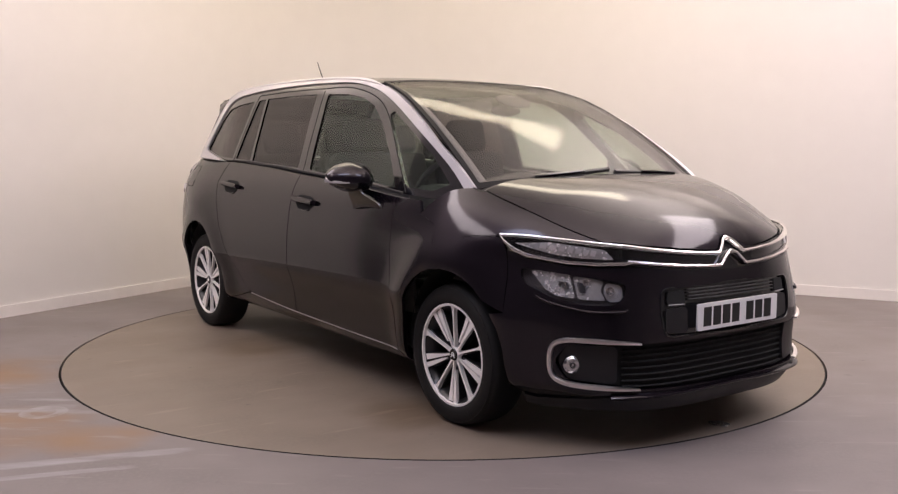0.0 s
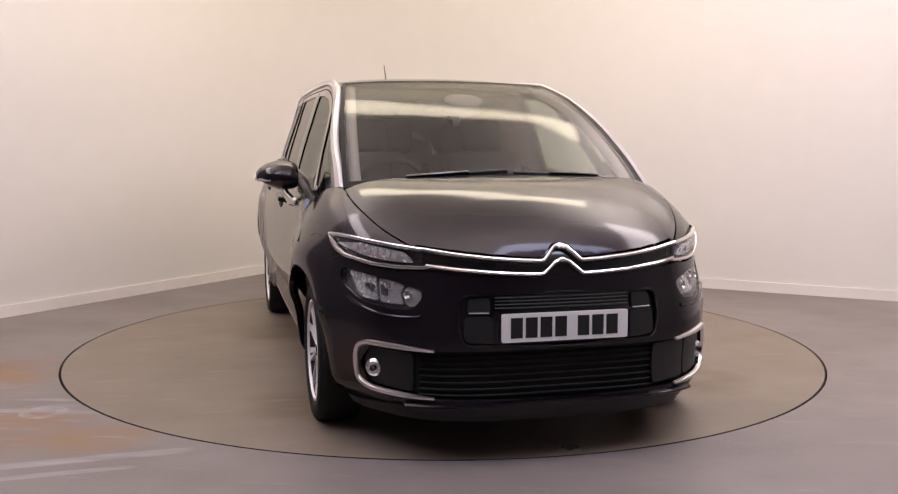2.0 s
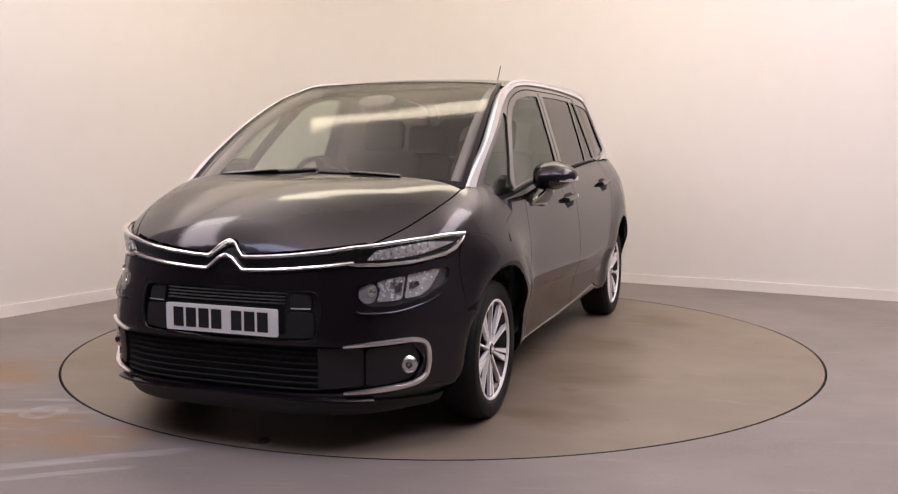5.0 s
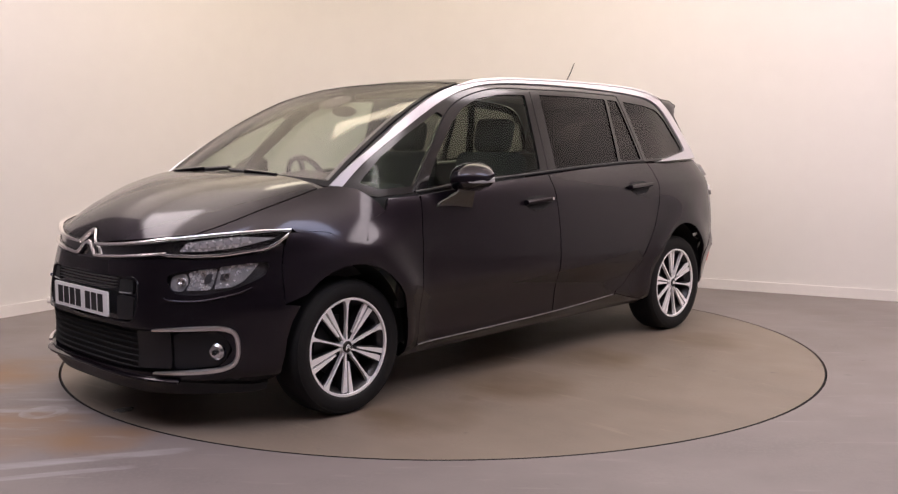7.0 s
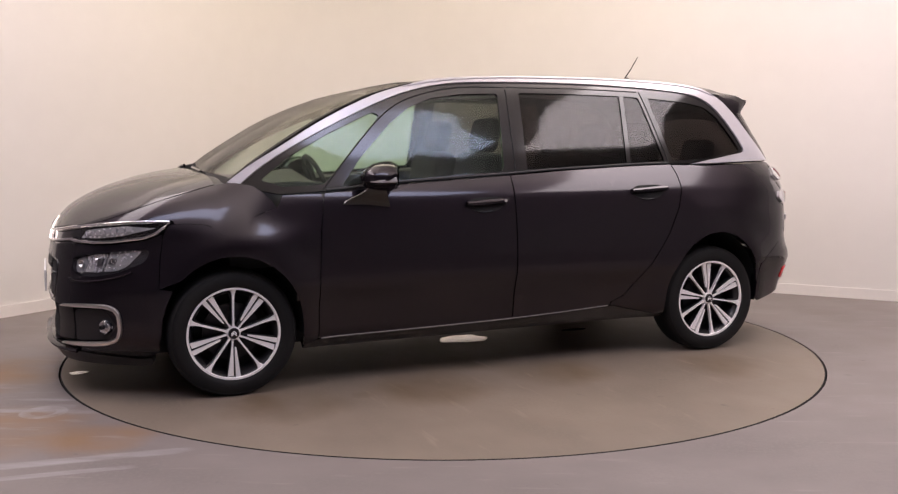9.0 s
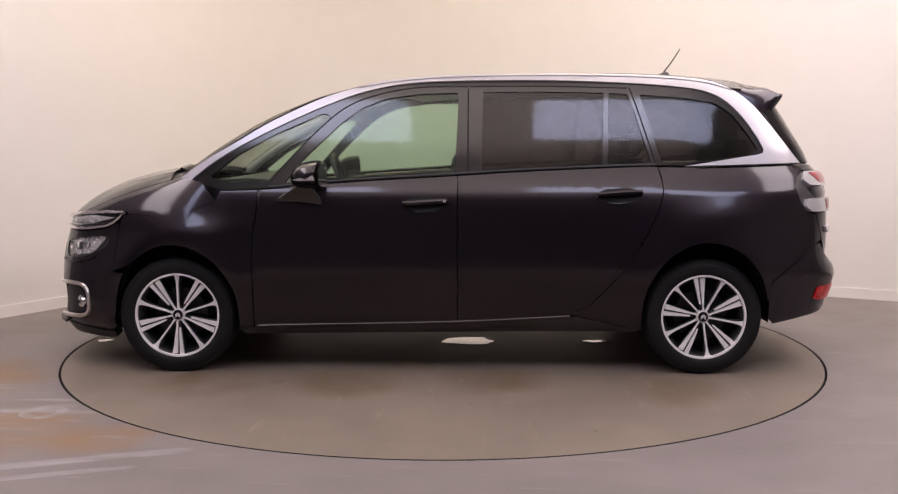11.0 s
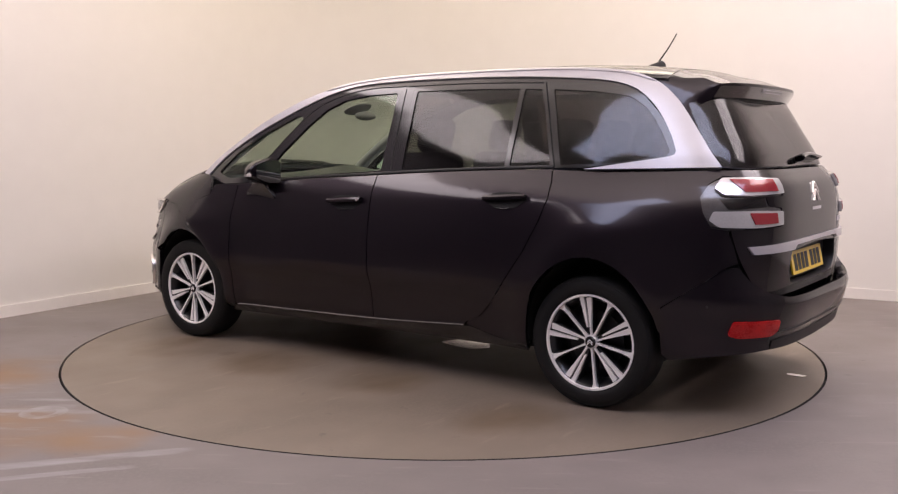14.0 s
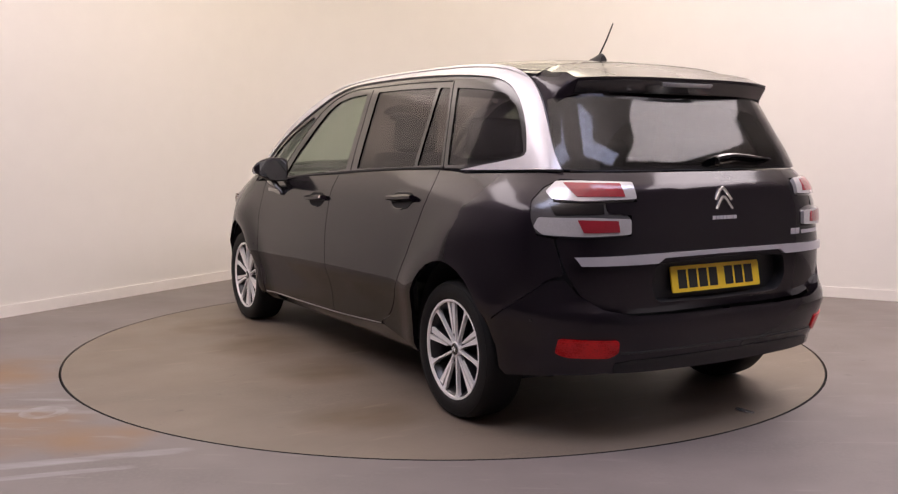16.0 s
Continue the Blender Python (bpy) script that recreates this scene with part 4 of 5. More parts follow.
        strip("lamp_frame", [(s * p, z) for p, z in to(front, loop)], front, 0.0155, 0.012, CHROME, drl, off=0.0, label="chrome frame")
        core = rounded([(s * p, z) for p, z in to(front, [(0.565, 0.778), (0.66, 0.782), (0.735, 0.796), ("x", 1.765, 0.835), (0.74, 0.844), (0.66, 0.830), (0.595, 0.818)])], 0.008)
        panel("light_guide", core, front, BOWL, drl, off=-0.002, thick=0.01, step=0.03, label="pale light guide")
        for i in range(7):
            y = 0.625 + i * 0.021
            z = 0.803 + i * 0.0042
            d = rounded([(s * p, zz) for p, zz in to(front, [(y, z - 0.012), (y + 0.015, z - 0.008), (y + 0.010, z + 0.014), (y - 0.005, z + 0.010)])], 0.002)
            panel("diode", d, front, LAMP_WHITE, drl, off=0.002, thick=0.003, step=0.05)
        panel("running_lens", o, front, LENS, drl, off=0.001, thick=0.003, step=0.04).visible_shadow = False
    number_plate(car, front, "front_plate", PLATE_WHITE, 0.538, 0.012)


def number_plate(car, skin, name, mat, z, off):
    """A flat plate with plain bars where its characters stand."""
    p = Vector(skin(0.0, z))
    way = 1 if p.x > 0 else -1
    x = p.x + way * off
    lean = 0.0 if way > 0 else 0.20
    m = Matrix.Translation((x, 0, z)) @ Euler((0, lean, 0)).to_matrix().to_4x4()
    bm = bmesh.new()
    bmesh.ops.create_cube(bm, size=1)
    for v in bm.verts:
        v.co = Vector((v.co.x * 0.008, v.co.y * 0.52, v.co.z * 0.111))
    bmesh.ops.bevel(bm, geom=[e for e in bm.edges if abs((e.verts[0].co - e.verts[1].co).x) > 0.004], offset=0.008, segments=3, affect="EDGES", profile=0.5)
    bmesh.ops.transform(bm, verts=bm.verts, matrix=m)
    plate = part(name, bm, mat, car, "number plate with dark bars in place of characters", smooth=False)
    across = -way
    y = -0.225
    for k in range(7):
        if k == 4:
            y += 0.033
        bm = bmesh.new()
        bmesh.ops.create_cube(bm, size=1)
        for v in bm.verts:
            v.co = Vector((way * 0.0045 + v.co.x * 0.0012, (y + 0.025 + v.co.y * 0.048) * -across, v.co.z * 0.079))
        bmesh.ops.transform(bm, verts=bm.verts, matrix=m)
        part("bar", bm, INK, plate, smooth=False)
        y += 0.060


def build_glass_and_roof(car):
    # windscreen in its black border
    full = [(u, 0.0) for u in np.linspace(-0.985, 0.985, 21)] + [(0.985, v) for v in np.linspace(0.05, 0.95, 12)] + [(u, 1.0) for u in np.linspace(0.985, -0.985, 21)] + [(-0.985, v) for v in np.linspace(0.95, 0.05, 12)]
    inner = [(u, 0.055) for u in np.linspace(-0.955, 0.955, 21)] + [(0.955, v) for v in np.linspace(0.08, 0.93, 12)] + [(u, 0.965) for u in np.linspace(0.955, -0.955, 21)] + [(-0.955, v) for v in np.linspace(0.93, 0.08, 12)]
    panel("windscreen_border", full, screen, FRIT, car, holes=[inner], off=-0.002, thick=0.012, step=0.1, label="black border of the windscreen")
    panel("windscreen", inner, screen, CLEAR, car, off=-0.003, thick=0.004, step=0.1, label="large clear panoramic windscreen").visible_shadow = False
    # scuttle and wipers
    cow = [(1.53, 0.0), (1.526, 0.3), (1.506, 0.55), (1.476, 0.74), (1.40, 0.745), (1.42, 0.5), (1.45, 0.25), (1.46, 0.0)]
    low = lambda x, y: (x, y, top_z(x, y) - 0.022)
    panel("scuttle", cow + [(x, -y) for x, y in reversed(cow) if y > 0], low, BLACK, car, thick=0.02, label="black scuttle panel below the windscreen")
    for pivot, tip in (((-0.62, 0.02), (0.02, 0.075)), ((0.60, 0.02), (0.06, 0.055))):
        a, b = np.array(pivot), np.array(tip)
        pth = [tuple(a + (b - a) * t) for t in np.linspace(0, 1, 14)]
        w = strip("wiper", pth, screen, 0.018, 0.014, BLACK, car, off=0.010, label="black windscreen wiper")
        strip("wiper_arm", [tuple(a + (b - a) * t + np.array((0, -0.012))) for t in np.linspace(0, 0.6, 8)], screen, 0.014, 0.014, GLOSS_BLACK, w, off=0.024)
    half = [(0.352, 0.0), (0.348, 0.2), (0.33, 0.4), (0.30, 0.50), (0.22, 0.570), (0.0, 0.600), (-0.5, 0.612), (-1.2, 0.612), (-1.55, 0.605), (-1.66, 0.600), (-1.665, 0.3), (-1.66, 0.0)]
    panel("roof", half + [(x, -y) for x, y in reversed(half) if y > 0], roof_skin, PAINT, car, step=0.06, thick=0.02, label="dark metallic roof")
    inside = lambda x, y: (x, y, roof_skin(x, y)[2] - 0.045)
    lin = [(0.30, 0.0), (0.28, 0.4), (0.15, 0.54), (-0.5, 0.56), (-1.5, 0.55), (-1.6, 0.0)]
    panel("headlining", lin + [(x, -y) for x, y in reversed(lin) if y > 0], inside, HEADLINER, car, step=0.15, thick=0.01, label="pale cloth headlining")
    # aerial
    bm = bmesh.new()
    rows = []
    for t in np.linspace(0, 1, 9):
        h, w = 0.046 * (0.08 + min(t, 0.86)) ** 0.9 * (1 if t < 0.9 else 0.75), 0.012 + 0.018 * math.sin(math.pi * min(0.95, 0.15 + 0.7 * t))
        x = -1.27 - 0.115 * t
        z = roof_middle(x)
        rows.append([bm.verts.new((x, w * math.cos(a), z - 0.004 + h * math.sin(a))) for a in np.linspace(0, math.pi, 9)])
    for a, b in zip(rows, rows[1:]):
        for i in range(8):
            bm.faces.new((a[i], a[i + 1], b[i + 1], b[i]))
    bm.faces.new(rows[0])
    bm.faces.new(rows[-1])
    ant = part("aerial", bm, BLACK, car, "short black roof aerial leaning back")
    tube("aerial_rod", [(-1.352, 0, 1.672), (-1.40, 0, 1.735), (-1.448, 0, 1.812)], 0.0045, BLACK, ant, taper=lambda t: 1.0 - 0.3 * t)


def build_tail(car):
    # tailgate
    bay = rounded(to(rear, [(0.375, 0.752, 0.02), (0.0, 0.768), (-0.375, 0.752, 0.02), (-0.40, 0.66), (-0.36, 0.592, 0.03), (0.0, 0.584), (0.36, 0.592, 0.03), (0.40, 0.66)]), 0.03)
    edge = [(0.0, 0.552), (0.30, 0.552), (0.52, 0.556), (0.62, 0.580), (0.70, 0.635), (0.742, 0.71), (0.762, 0.78), (0.772, 0.865), (0.60, 0.868), (0.50, 0.872), (0.497, 0.955), (0.595, 0.965), (0.60, 1.005), (0.465, 1.008), (0.462, 1.084), (0.60, 1.092), (0.700, 1.097), (0.690, 1.122), (0.0, 1.122)]
    h = to(rear, edge)
    gate = panel("tailgate", h + [(-p, z) for p, z in reversed(h) if abs(p) > 1e-6], rear, PAINT, car, holes=[bay], step=0.04, thick=0.03, label="dark metallic tailgate")
    panel("plate_bay", bay, rear, BLACK, gate, off=-0.055, thick=0.01, step=0.06, label="black number plate recess")
    strip("bay_wall", bay, rear, 0.006, 0.050, BLACK, gate, closed=True, off=-0.050)
    bar = to(rear, [(0.0, 0.780), (0.34, 0.778), (0.375, 0.757), (0.70, 0.756), (0.722, 0.791), (0.40, 0.797), (0.0, 0.798)])
    panel("tail_trim", bar + [(-p, z) for p, z in reversed(bar) if abs(p) > 1e-6], rear, SILVER, gate, off=0.014, thick=0.02, step=0.05, label="satin silver bar above the plate")
    # twin chevrons and bars for the lettering
    for z in (0.985, 1.022):
        pts = [(0.046, z - 0.020), (0.020, z + 0.016), (0.008, z + 0.028), (0.0, z + 0.030), (-0.008, z + 0.028), (-0.020, z + 0.016), (-0.046, z - 0.020)]
        strip("chevron", to(rear, pts), rear, 0.013, 0.008, CHROME, gate, off=0.001, label="chrome chevron", taper=lambda t: 0.8 + 0.4 * math.sin(math.pi * t))
    for i in range(7):
        y = -0.062 + i * 0.0205
        b = to(rear, [(y - 0.0085, 0.923), (y + 0.0085, 0.923), (y + 0.0085, 0.938), (y - 0.0085, 0.938)])
        panel("letter_bar", b, rear, SILVER, gate, off=0.003, thick=0.003)
    for y0, y1, hh in ((-0.425, -0.455, 0.026), (-0.460, -0.488, 0.026), (-0.505, -0.56, 0.016), (-0.565, -0.62, 0.016), (-0.625, -0.675, 0.016)):
        b = to(rear, [(y0, 0.838), (y1, 0.838), (y1, 0.838 + hh), (y0, 0.838 + hh)])
        panel("name_bar", b, rear, SILVER, gate, off=0.003, thick=0.003)
    number_plate(gate, rear, "rear_plate", PLATE_YELLOW, 0.675, -0.036)
    # bumper
    up = [(0.0, 0.552), (0.30, 0.552), (0.52, 0.557), (0.635, 0.583), (0.712, 0.638), (0.750, 0.700)]
    o = to(rear_bumper_skin, up) + to(rear_bumper_skin, [("x", -2.018, 0.694), ("x", -1.952, 0.634), ("x", -1.858, 0.570), ("x", -1.778, 0.510), ("x", -1.768, 0.42), ("x", -1.772, 0.30), ("x", -1.80, 0.272), (0.76, 0.300), (0.60, 0.318), (0.0, 0.305)])
    bump = panel("rear_bumper", o + [(-p, z) for p, z in reversed(o) if abs(p) > 1e-6], rear_bumper_skin, PAINT, car, step=0.04, thick=0.05, label="dark metallic rear bumper")
    # The crease is not cut; a black strip puts its darkness into colour.
    strip("crease_line", to(rear_bumper_skin, [(y, 0.405) for y in np.linspace(-0.56, 0.56, 30)]), rear_bumper_skin, 0.010, 0.004, BLACK, bump, label="thin black strip that draws the bumper crease dark")
    low = to(rear_bumper_skin, [(0.0, 0.372), (0.50, 0.372), (0.57, 0.36), (0.57, 0.322), (0.0, 0.31)])
    panel("diffuser", low + [(-p, z) for p, z in reversed(low) if abs(p) > 1e-6], rear_bumper_skin, BLACK, bump, off=0.004, thick=0.01, label="black lower bumper insert")
    for s in (1, -1):
        r = rounded([(s * p, z) for p, z in to(rear_bumper_skin, [(0.580, 0.462), (0.770, 0.464), (0.765, 0.400), (0.735, 0.386), (0.600, 0.388), (0.570, 0.41)])], 0.012)
        panel("reflector", r, rear_bumper_skin, REFLEX_RED, bump, off=0.006, thick=0.02, step=0.03, label="bright red bumper reflector")
        dot = rounded([(s * p, z) for p, z in to(rear_bumper_skin, [("x", -1.965, 0.535), ("x", -1.975, 0.535), ("x", -1.975, 0.525), ("x", -1.965, 0.525)])], 0.006)
        panel("parking_sensor", dot, rear_bumper_skin, STEEL, bump, off=0.002, thick=0.004)
        # tail lamp: a dark body with two pale bars that hold red centres
        body = [("x", -1.905, 1.012), ("x", -1.928, 1.062), ("x", -1.966, 1.088), (0.60, 1.088), (0.468, 1.080), (0.470, 1.012), (0.602, 1.001), (0.598, 0.969), (0.502, 0.950), (0.505, 0.878), (0.60, 0.872), (0.768, 0.870), ("x", -1.962, 0.880), ("x", -1.925, 0.945)]
        bd = rounded([(s * p, z) for p, z in to(rear, body)], 0.010)
        lamp = panel("tail_lamp", bd, rear, SMOKE, car, off=-0.004, thick=0.03, step=0.03, label="tail lamp with two pale bars and red centres")
        for z0, z1, y0 in ((1.013, 1.085, 0.472), (0.876, 0.946, 0.508)):
            fr = rounded([(s * p, z) for p, z in to(rear, [(y0, z0 + 0.004), (y0, z1 - 0.006), (0.66, z1), ("x", -1.968, z1 - 0.002), ("x", -1.955, z0 + 0.03), ("x", -1.995, z0), (0.68, z0 - 0.004)])], 0.008)
            panel("lamp_bar", fr, rear, LAMP_WHITE, lamp, off=0.012, thick=0.02, step=0.03, label="pale lamp bar")
            rd = rounded([(s * p, z) for p, z in to(rear, [(y0 + 0.050, z0 + 0.013), (y0 + 0.056, z1 - 0.012), (0.706, z1 - 0.009), (0.690, z0 + 0.011)])], 0.004)
            panel("red_centre", rd, rear, RED_LENS, lamp, off=0.0155, thick=0.006, step=0.03, label="red lens centre")
        mid = rounded([(s * p, z) for p, z in to(rear, [(0.61, 0.962), (0.61, 1.002), (0.77, 1.004), (0.765, 0.955)])], 0.006)
        panel("dark_lens", mid, rear, GLOSS_BLACK, lamp, off=-0.001, thick=0.006, step=0.04)
    # rear window with its wiper
    win = [(0.0, 1.134), (0.35, 1.134), (0.62, 1.134), ("x", -1.925, 1.142), ("x", -1.882, 1.21), ("x", -1.832, 1.32), ("x", -1.775, 1.425), (0.52, 1.458), (0.30, 1.470), (0.0, 1.474)]
    h = to(rear_cabin, win)
    panel("tailgate_window", h + [(-p, z) for p, z in reversed(h) if abs(p) > 1e-6], rear_cabin, PRIVACY, car, off=-0.002, thick=0.005, step=0.05, label="dark curved tailgate window").visible_shadow = False
    bord = [(0.0, 1.134), (0.62, 1.134), ("x", -1.925, 1.142), ("x", -1.882, 1.21), ("x", -1.832, 1.32), ("x", -1.775, 1.425), (0.54, 1.458), (0.0, 1.474)]
    ob = to(rear_cabin, bord)
    outer = ob + [(-p, z) for p, z in reversed(ob) if abs(p) > 1e-6]
    hole_l = to(rear_cabin, curve([(0.56, 1.150), (0.50, 1.235), (0.38, 1.320), (0.22, 1.385), (0.0, 1.415), (-0.25, 1.412), (-0.44, 1.38), (-0.52, 1.28), (-0.56, 1.150)], 4))
    fr = panel("window_frit", outer, rear_cabin, material("dark_frit", (0.05, 0.045, 0.052), 0.45), car, holes=[hole_l], off=-0.014, thick=0.004, step=0.05, label="black border behind the rear window")
    wp = [(-0.03, 1.160), (-0.05, 1.168), (-0.14, 1.176), (-0.28, 1.166), (-0.36, 1.158)]
    strip("rear_wiper", to(rear_cabin, curve(wp, 4)), rear_cabin, 0.030, 0.035, GLOSS_BLACK, car, off=0.010, label="black rear wiper", taper=lambda t: 1.1 - 0.75 * t)
    # roof spoiler
    bm = bmesh.new()
    prof = []
    for y in np.linspace(-0.56, 0.56, 27):
        k = abs(y) / 0.585
        z0 = roof_skin(-1.66, y)[2] - 0.002
        tip = -1.965 + 0.075 * k**3
        zt = 1.522 - 0.012 * k**4
        px = [(-1.665, z0), (-1.72, z0 - 0.016), (-1.82, z0 * 0.5 + zt * 0.5 + 0.004), (tip + 0.03, zt + 0.006), (tip, zt), (tip + 0.003, zt - 0.010), (tip + 0.022, zt - 0.040), (tip + 0.040, zt - 0.066), (-1.80 + 0.02 * k**4, zt - 0.080), (-1.70, z0 - 0.10)]
        prof.append([bm.verts.new((x, y, z)) for x, z in px])
    m = len(prof[0])
    for a, b in zip(prof, prof[1:]):
        for i in range(m):
            bm.faces.new((a[i], a[(i + 1) % m], b[(i + 1) % m], b[i]))
    bm.faces.new(prof[0])
    bm.faces.new(prof[-1])
    sp = part("roof_spoiler", bm, PAINT, car, "dark roof spoiler over the rear window")
    # cheeks that carry the spoiler's ends down to the silver rails
    k = 0.56 / 0.585
    z0, tip, zt = roof_skin(-1.66, 0.56)[2] - 0.002, -1.965 + 0.075 * k**3, 1.522 - 0.012 * k**4
    inner = [(-1.45, roof_skin(-1.45, 0.555)[2] - 0.004), (-1.56, roof_skin(-1.56, 0.555)[2] - 0.003), (-1.665, z0), (-1.72, z0 - 0.016), (-1.82, z0 * 0.5 + zt * 0.5 + 0.004), (tip + 0.03, zt + 0.006), (tip, zt), (tip + 0.022, zt - 0.040), (tip + 0.040, zt - 0.066), (-1.80 + 0.02 * k**4, zt - 0.080), (-1.80, 1.385)]
    outer = [(-1.45, 1.570), (-1.52, 1.553), (-1.59, 1.531), (-1.63, 1.508), (-1.68, 1.470), (-1.712, 1.440), (-1.735, 1.413), (-1.752, 1.392), (-1.775, 1.365), (-1.808, 1.320), (-1.845, 1.270)]
    for s in (1, -1):
        bm = bmesh.new()
        rows = []
        for (xa, za), (xb, zb) in zip(inner, outer):
            yb = cabin_y(xb, zb) - 0.008
            row = []
            for f in (0.0, 0.25, 0.5, 0.75, 1.0):
                out = 0.010 * math.sin(math.pi * f)
                row.append(bm.verts.new((xa + (xb - xa) * f, s * (0.558 + (yb - 0.558) * f + out), za + (zb - za) * f + 0.4 * out)))
            rows.append(row)
        for a, b in zip(rows, rows[1:]):
            for i in range(4):
                bm.faces.new((a[i], a[i + 1], b[i + 1], b[i]))
        part("spoiler_cheek", bm, PAINT, sp)
    under = lambda y, v: (-1.961 + 0.036 * v + 0.075 * (abs(y) / 0.585) ** 3, y, 1.511 - 0.054 * v - 0.012 * (abs(y) / 0.585) ** 4)
    u = [(y, 0.0) for y in np.linspace(-0.56, 0.56, 20)] + [(y, 1.0) for y in np.linspace(0.56, -0.56, 20)]
    panel("spoiler_face", u, under, GLOSS_BLACK, sp, off=0.004, thick=0.006, step=0.1, label="gloss black underside of the spoiler")
    lamp = rounded([(-0.15, 0.12), (0.15, 0.12), (0.145, 0.42), (-0.145, 0.42)], 0.02)
    br = panel("brake_lamp", lamp, under, LAMP_GREY, sp, off=0.008, thick=0.006, step=0.1, label="high brake lamp with pale teeth")
    for i in range(16):
        y = -0.12 + i * 0.016
        panel("tooth", [(y - 0.006, 0.15), (y + 0.005, 0.15), (y + 0.005, 0.33), (y - 0.006, 0.33)], under, LAMP_WHITE, br, off=0.011, thick=0.003)


def build_wheel(car, x, s):
    m = Matrix.Translation((x, s * 0.788, 0.311)) @ Euler((0, 0, 0 if s > 0 else math.pi)).to_matrix().to_4x4()
    rim = [(0.226, 0.086), (0.231, 0.090), (0.231, 0.080), (0.222, 0.066), (0.205, 0.05), (0.198, -0.06), (0.215, -0.09), (0.190, -0.09), (0.180, -0.05), (0.196, 0.045), (0.212, 0.074)]
    wheel = lathe("wheel", rim, DARK_ALLOY, car, m, 72, "dark and machined ten-spoke alloy wheel")
    tyre = [(0.228, 0.090), (0.236, 0.098), (0.252, 0.1015), (0.275, 0.102), (0.294, 0.097), (0.307, 0.086), (0.313, 0.070), (0.3155, 0.045), (0.316, 0.0), (0.3155, -0.045), (0.313, -0.070), (0.305, -0.088), (0.280, -0.102), (0.240, -0.098), (0.214, -0.085), (0.214, 0.06)]
    lathe("tyre", tyre, RUBBER, wheel, m, 96, "black road tyre")
    for r in (0.262, 0.297):
        lathe("tyre_line", [(r - 0.0015, 0.0985), (r + 0.0015, 0.0985), (r + 0.0015, 0.1022 if r < 0.28 else 0.0965), (r - 0.0015, 0.1022 if r < 0.28 else 0.0970)], RUBBER, wheel, m, 72)
    lathe("rim_edge", [(0.216, 0.084), (0.219, 0.094), (0.2285, 0.094), (0.2295, 0.088), (0.226, 0.080)], ALLOY, wheel, m, 96, "machined rim edge")
    lathe("brake_disc", [(0.05, 0.012), (0.142, 0.012), (0.142, 0.0), (0.05, 0.0)], STEEL, wheel, m, 48, "steel brake disc")
    lathe("back_plate", [(0.001, -0.02), (0.195, -0.02), (0.195, -0.03), (0.001, -0.03)], DEEP, wheel, m, 32, closed=False)
    turn = radians(90 if x > 0 else -82)

    def spoke(name, a, outline, y0, y1, mat, crown=0.0):
        bm = bmesh.new()
        rot = m @ Euler((0, a, 0)).to_matrix().to_4x4()
        fr = [bm.verts.new(rot @ Vector((r, y1 - crown * (1 - r / 0.225), w))) for r, w in outline]
        bk = [bm.verts.new(rot @ Vector((r, y0, w))) for r, w in outline]
        bm.faces.new(fr)
        bm.faces.new(list(reversed(bk)))
        k = len(outline)
        for i in range(k):
            bm.faces.new((fr[i], bk[i], bk[(i + 1) % k], fr[(i + 1) % k]))
        part(name, bm, mat, wheel, smooth=False)

    for k in range(5):
        a = turn + k * math.tau / 5
        # broad pair: two machined faces parted by a dark slot, one joined to the hub, one to the rim
        spoke("spoke_web", a, [(0.03, -0.010), (0.06, -0.012), (0.219, -0.036), (0.219, 0.036), (0.06, 0.012), (0.03, 0.010)], 0.03, 0.070, DARK_ALLOY, 0.012)
        spoke("spoke_face", a, [(0.034, 0.0010), (0.060, 0.0030), (0.100, 0.0040), (0.211, 0.0055), (0.212, 0.0335), (0.100, 0.0165), (0.060, 0.0110), (0.034, 0.0110)], 0.062, 0.083, ALLOY, 0.010)
        spoke("spoke_face", a, [(0.070, -0.0110), (0.100, -0.0150), (0.221, -0.0300), (0.222, -0.0060), (0.100, -0.0040), (0.070, -0.0040)], 0.062, 0.084, ALLOY, 0.010)
        b = a + math.tau / 10
        spoke("thin_spoke", b, [(0.033, -0.0060), (0.060, -0.0042), (0.165, -0.0046), (0.198, -0.0078), (0.212, -0.0140), (0.221, -0.026), (0.221, 0.026), (0.212, 0.0140), (0.198, 0.0078), (0.165, 0.0046), (0.060, 0.0042), (0.033, 0.0060)], 0.055, 0.085, ALLOY, 0.012)
        spoke("thin_web", b, [(0.035, -0.009), (0.160, -0.008), (0.219, -0.022), (0.219, 0.022), (0.160, 0.008), (0.035, 0.009)], 0.03, 0.066, DARK_ALLOY, 0.012)
    lathe("hub", [(0.001, 0.078), (0.030, 0.078), (0.034, 0.072), (0.036, 0.03), (0.001, 0.03)], ALLOY, wheel, m, 32, closed=False)
    cap = lathe("hub_cap", [(0.001, 0.084), (0.024, 0.083), (0.0275, 0.079), (0.0275, 0.070), (0.001, 0.070)], GLOSS_BLACK, wheel, m, 32, "black hub cap with pale chevrons", closed=False)
    for z in (-0.004, 0.006):
        pts = [m @ Vector((dx, 0.0845, z + dz)) for dx, dz in ((-0.013, -0.008), (-0.006, 0.0), (0.0, 0.005), (0.006, 0.0), (0.013, -0.008))]
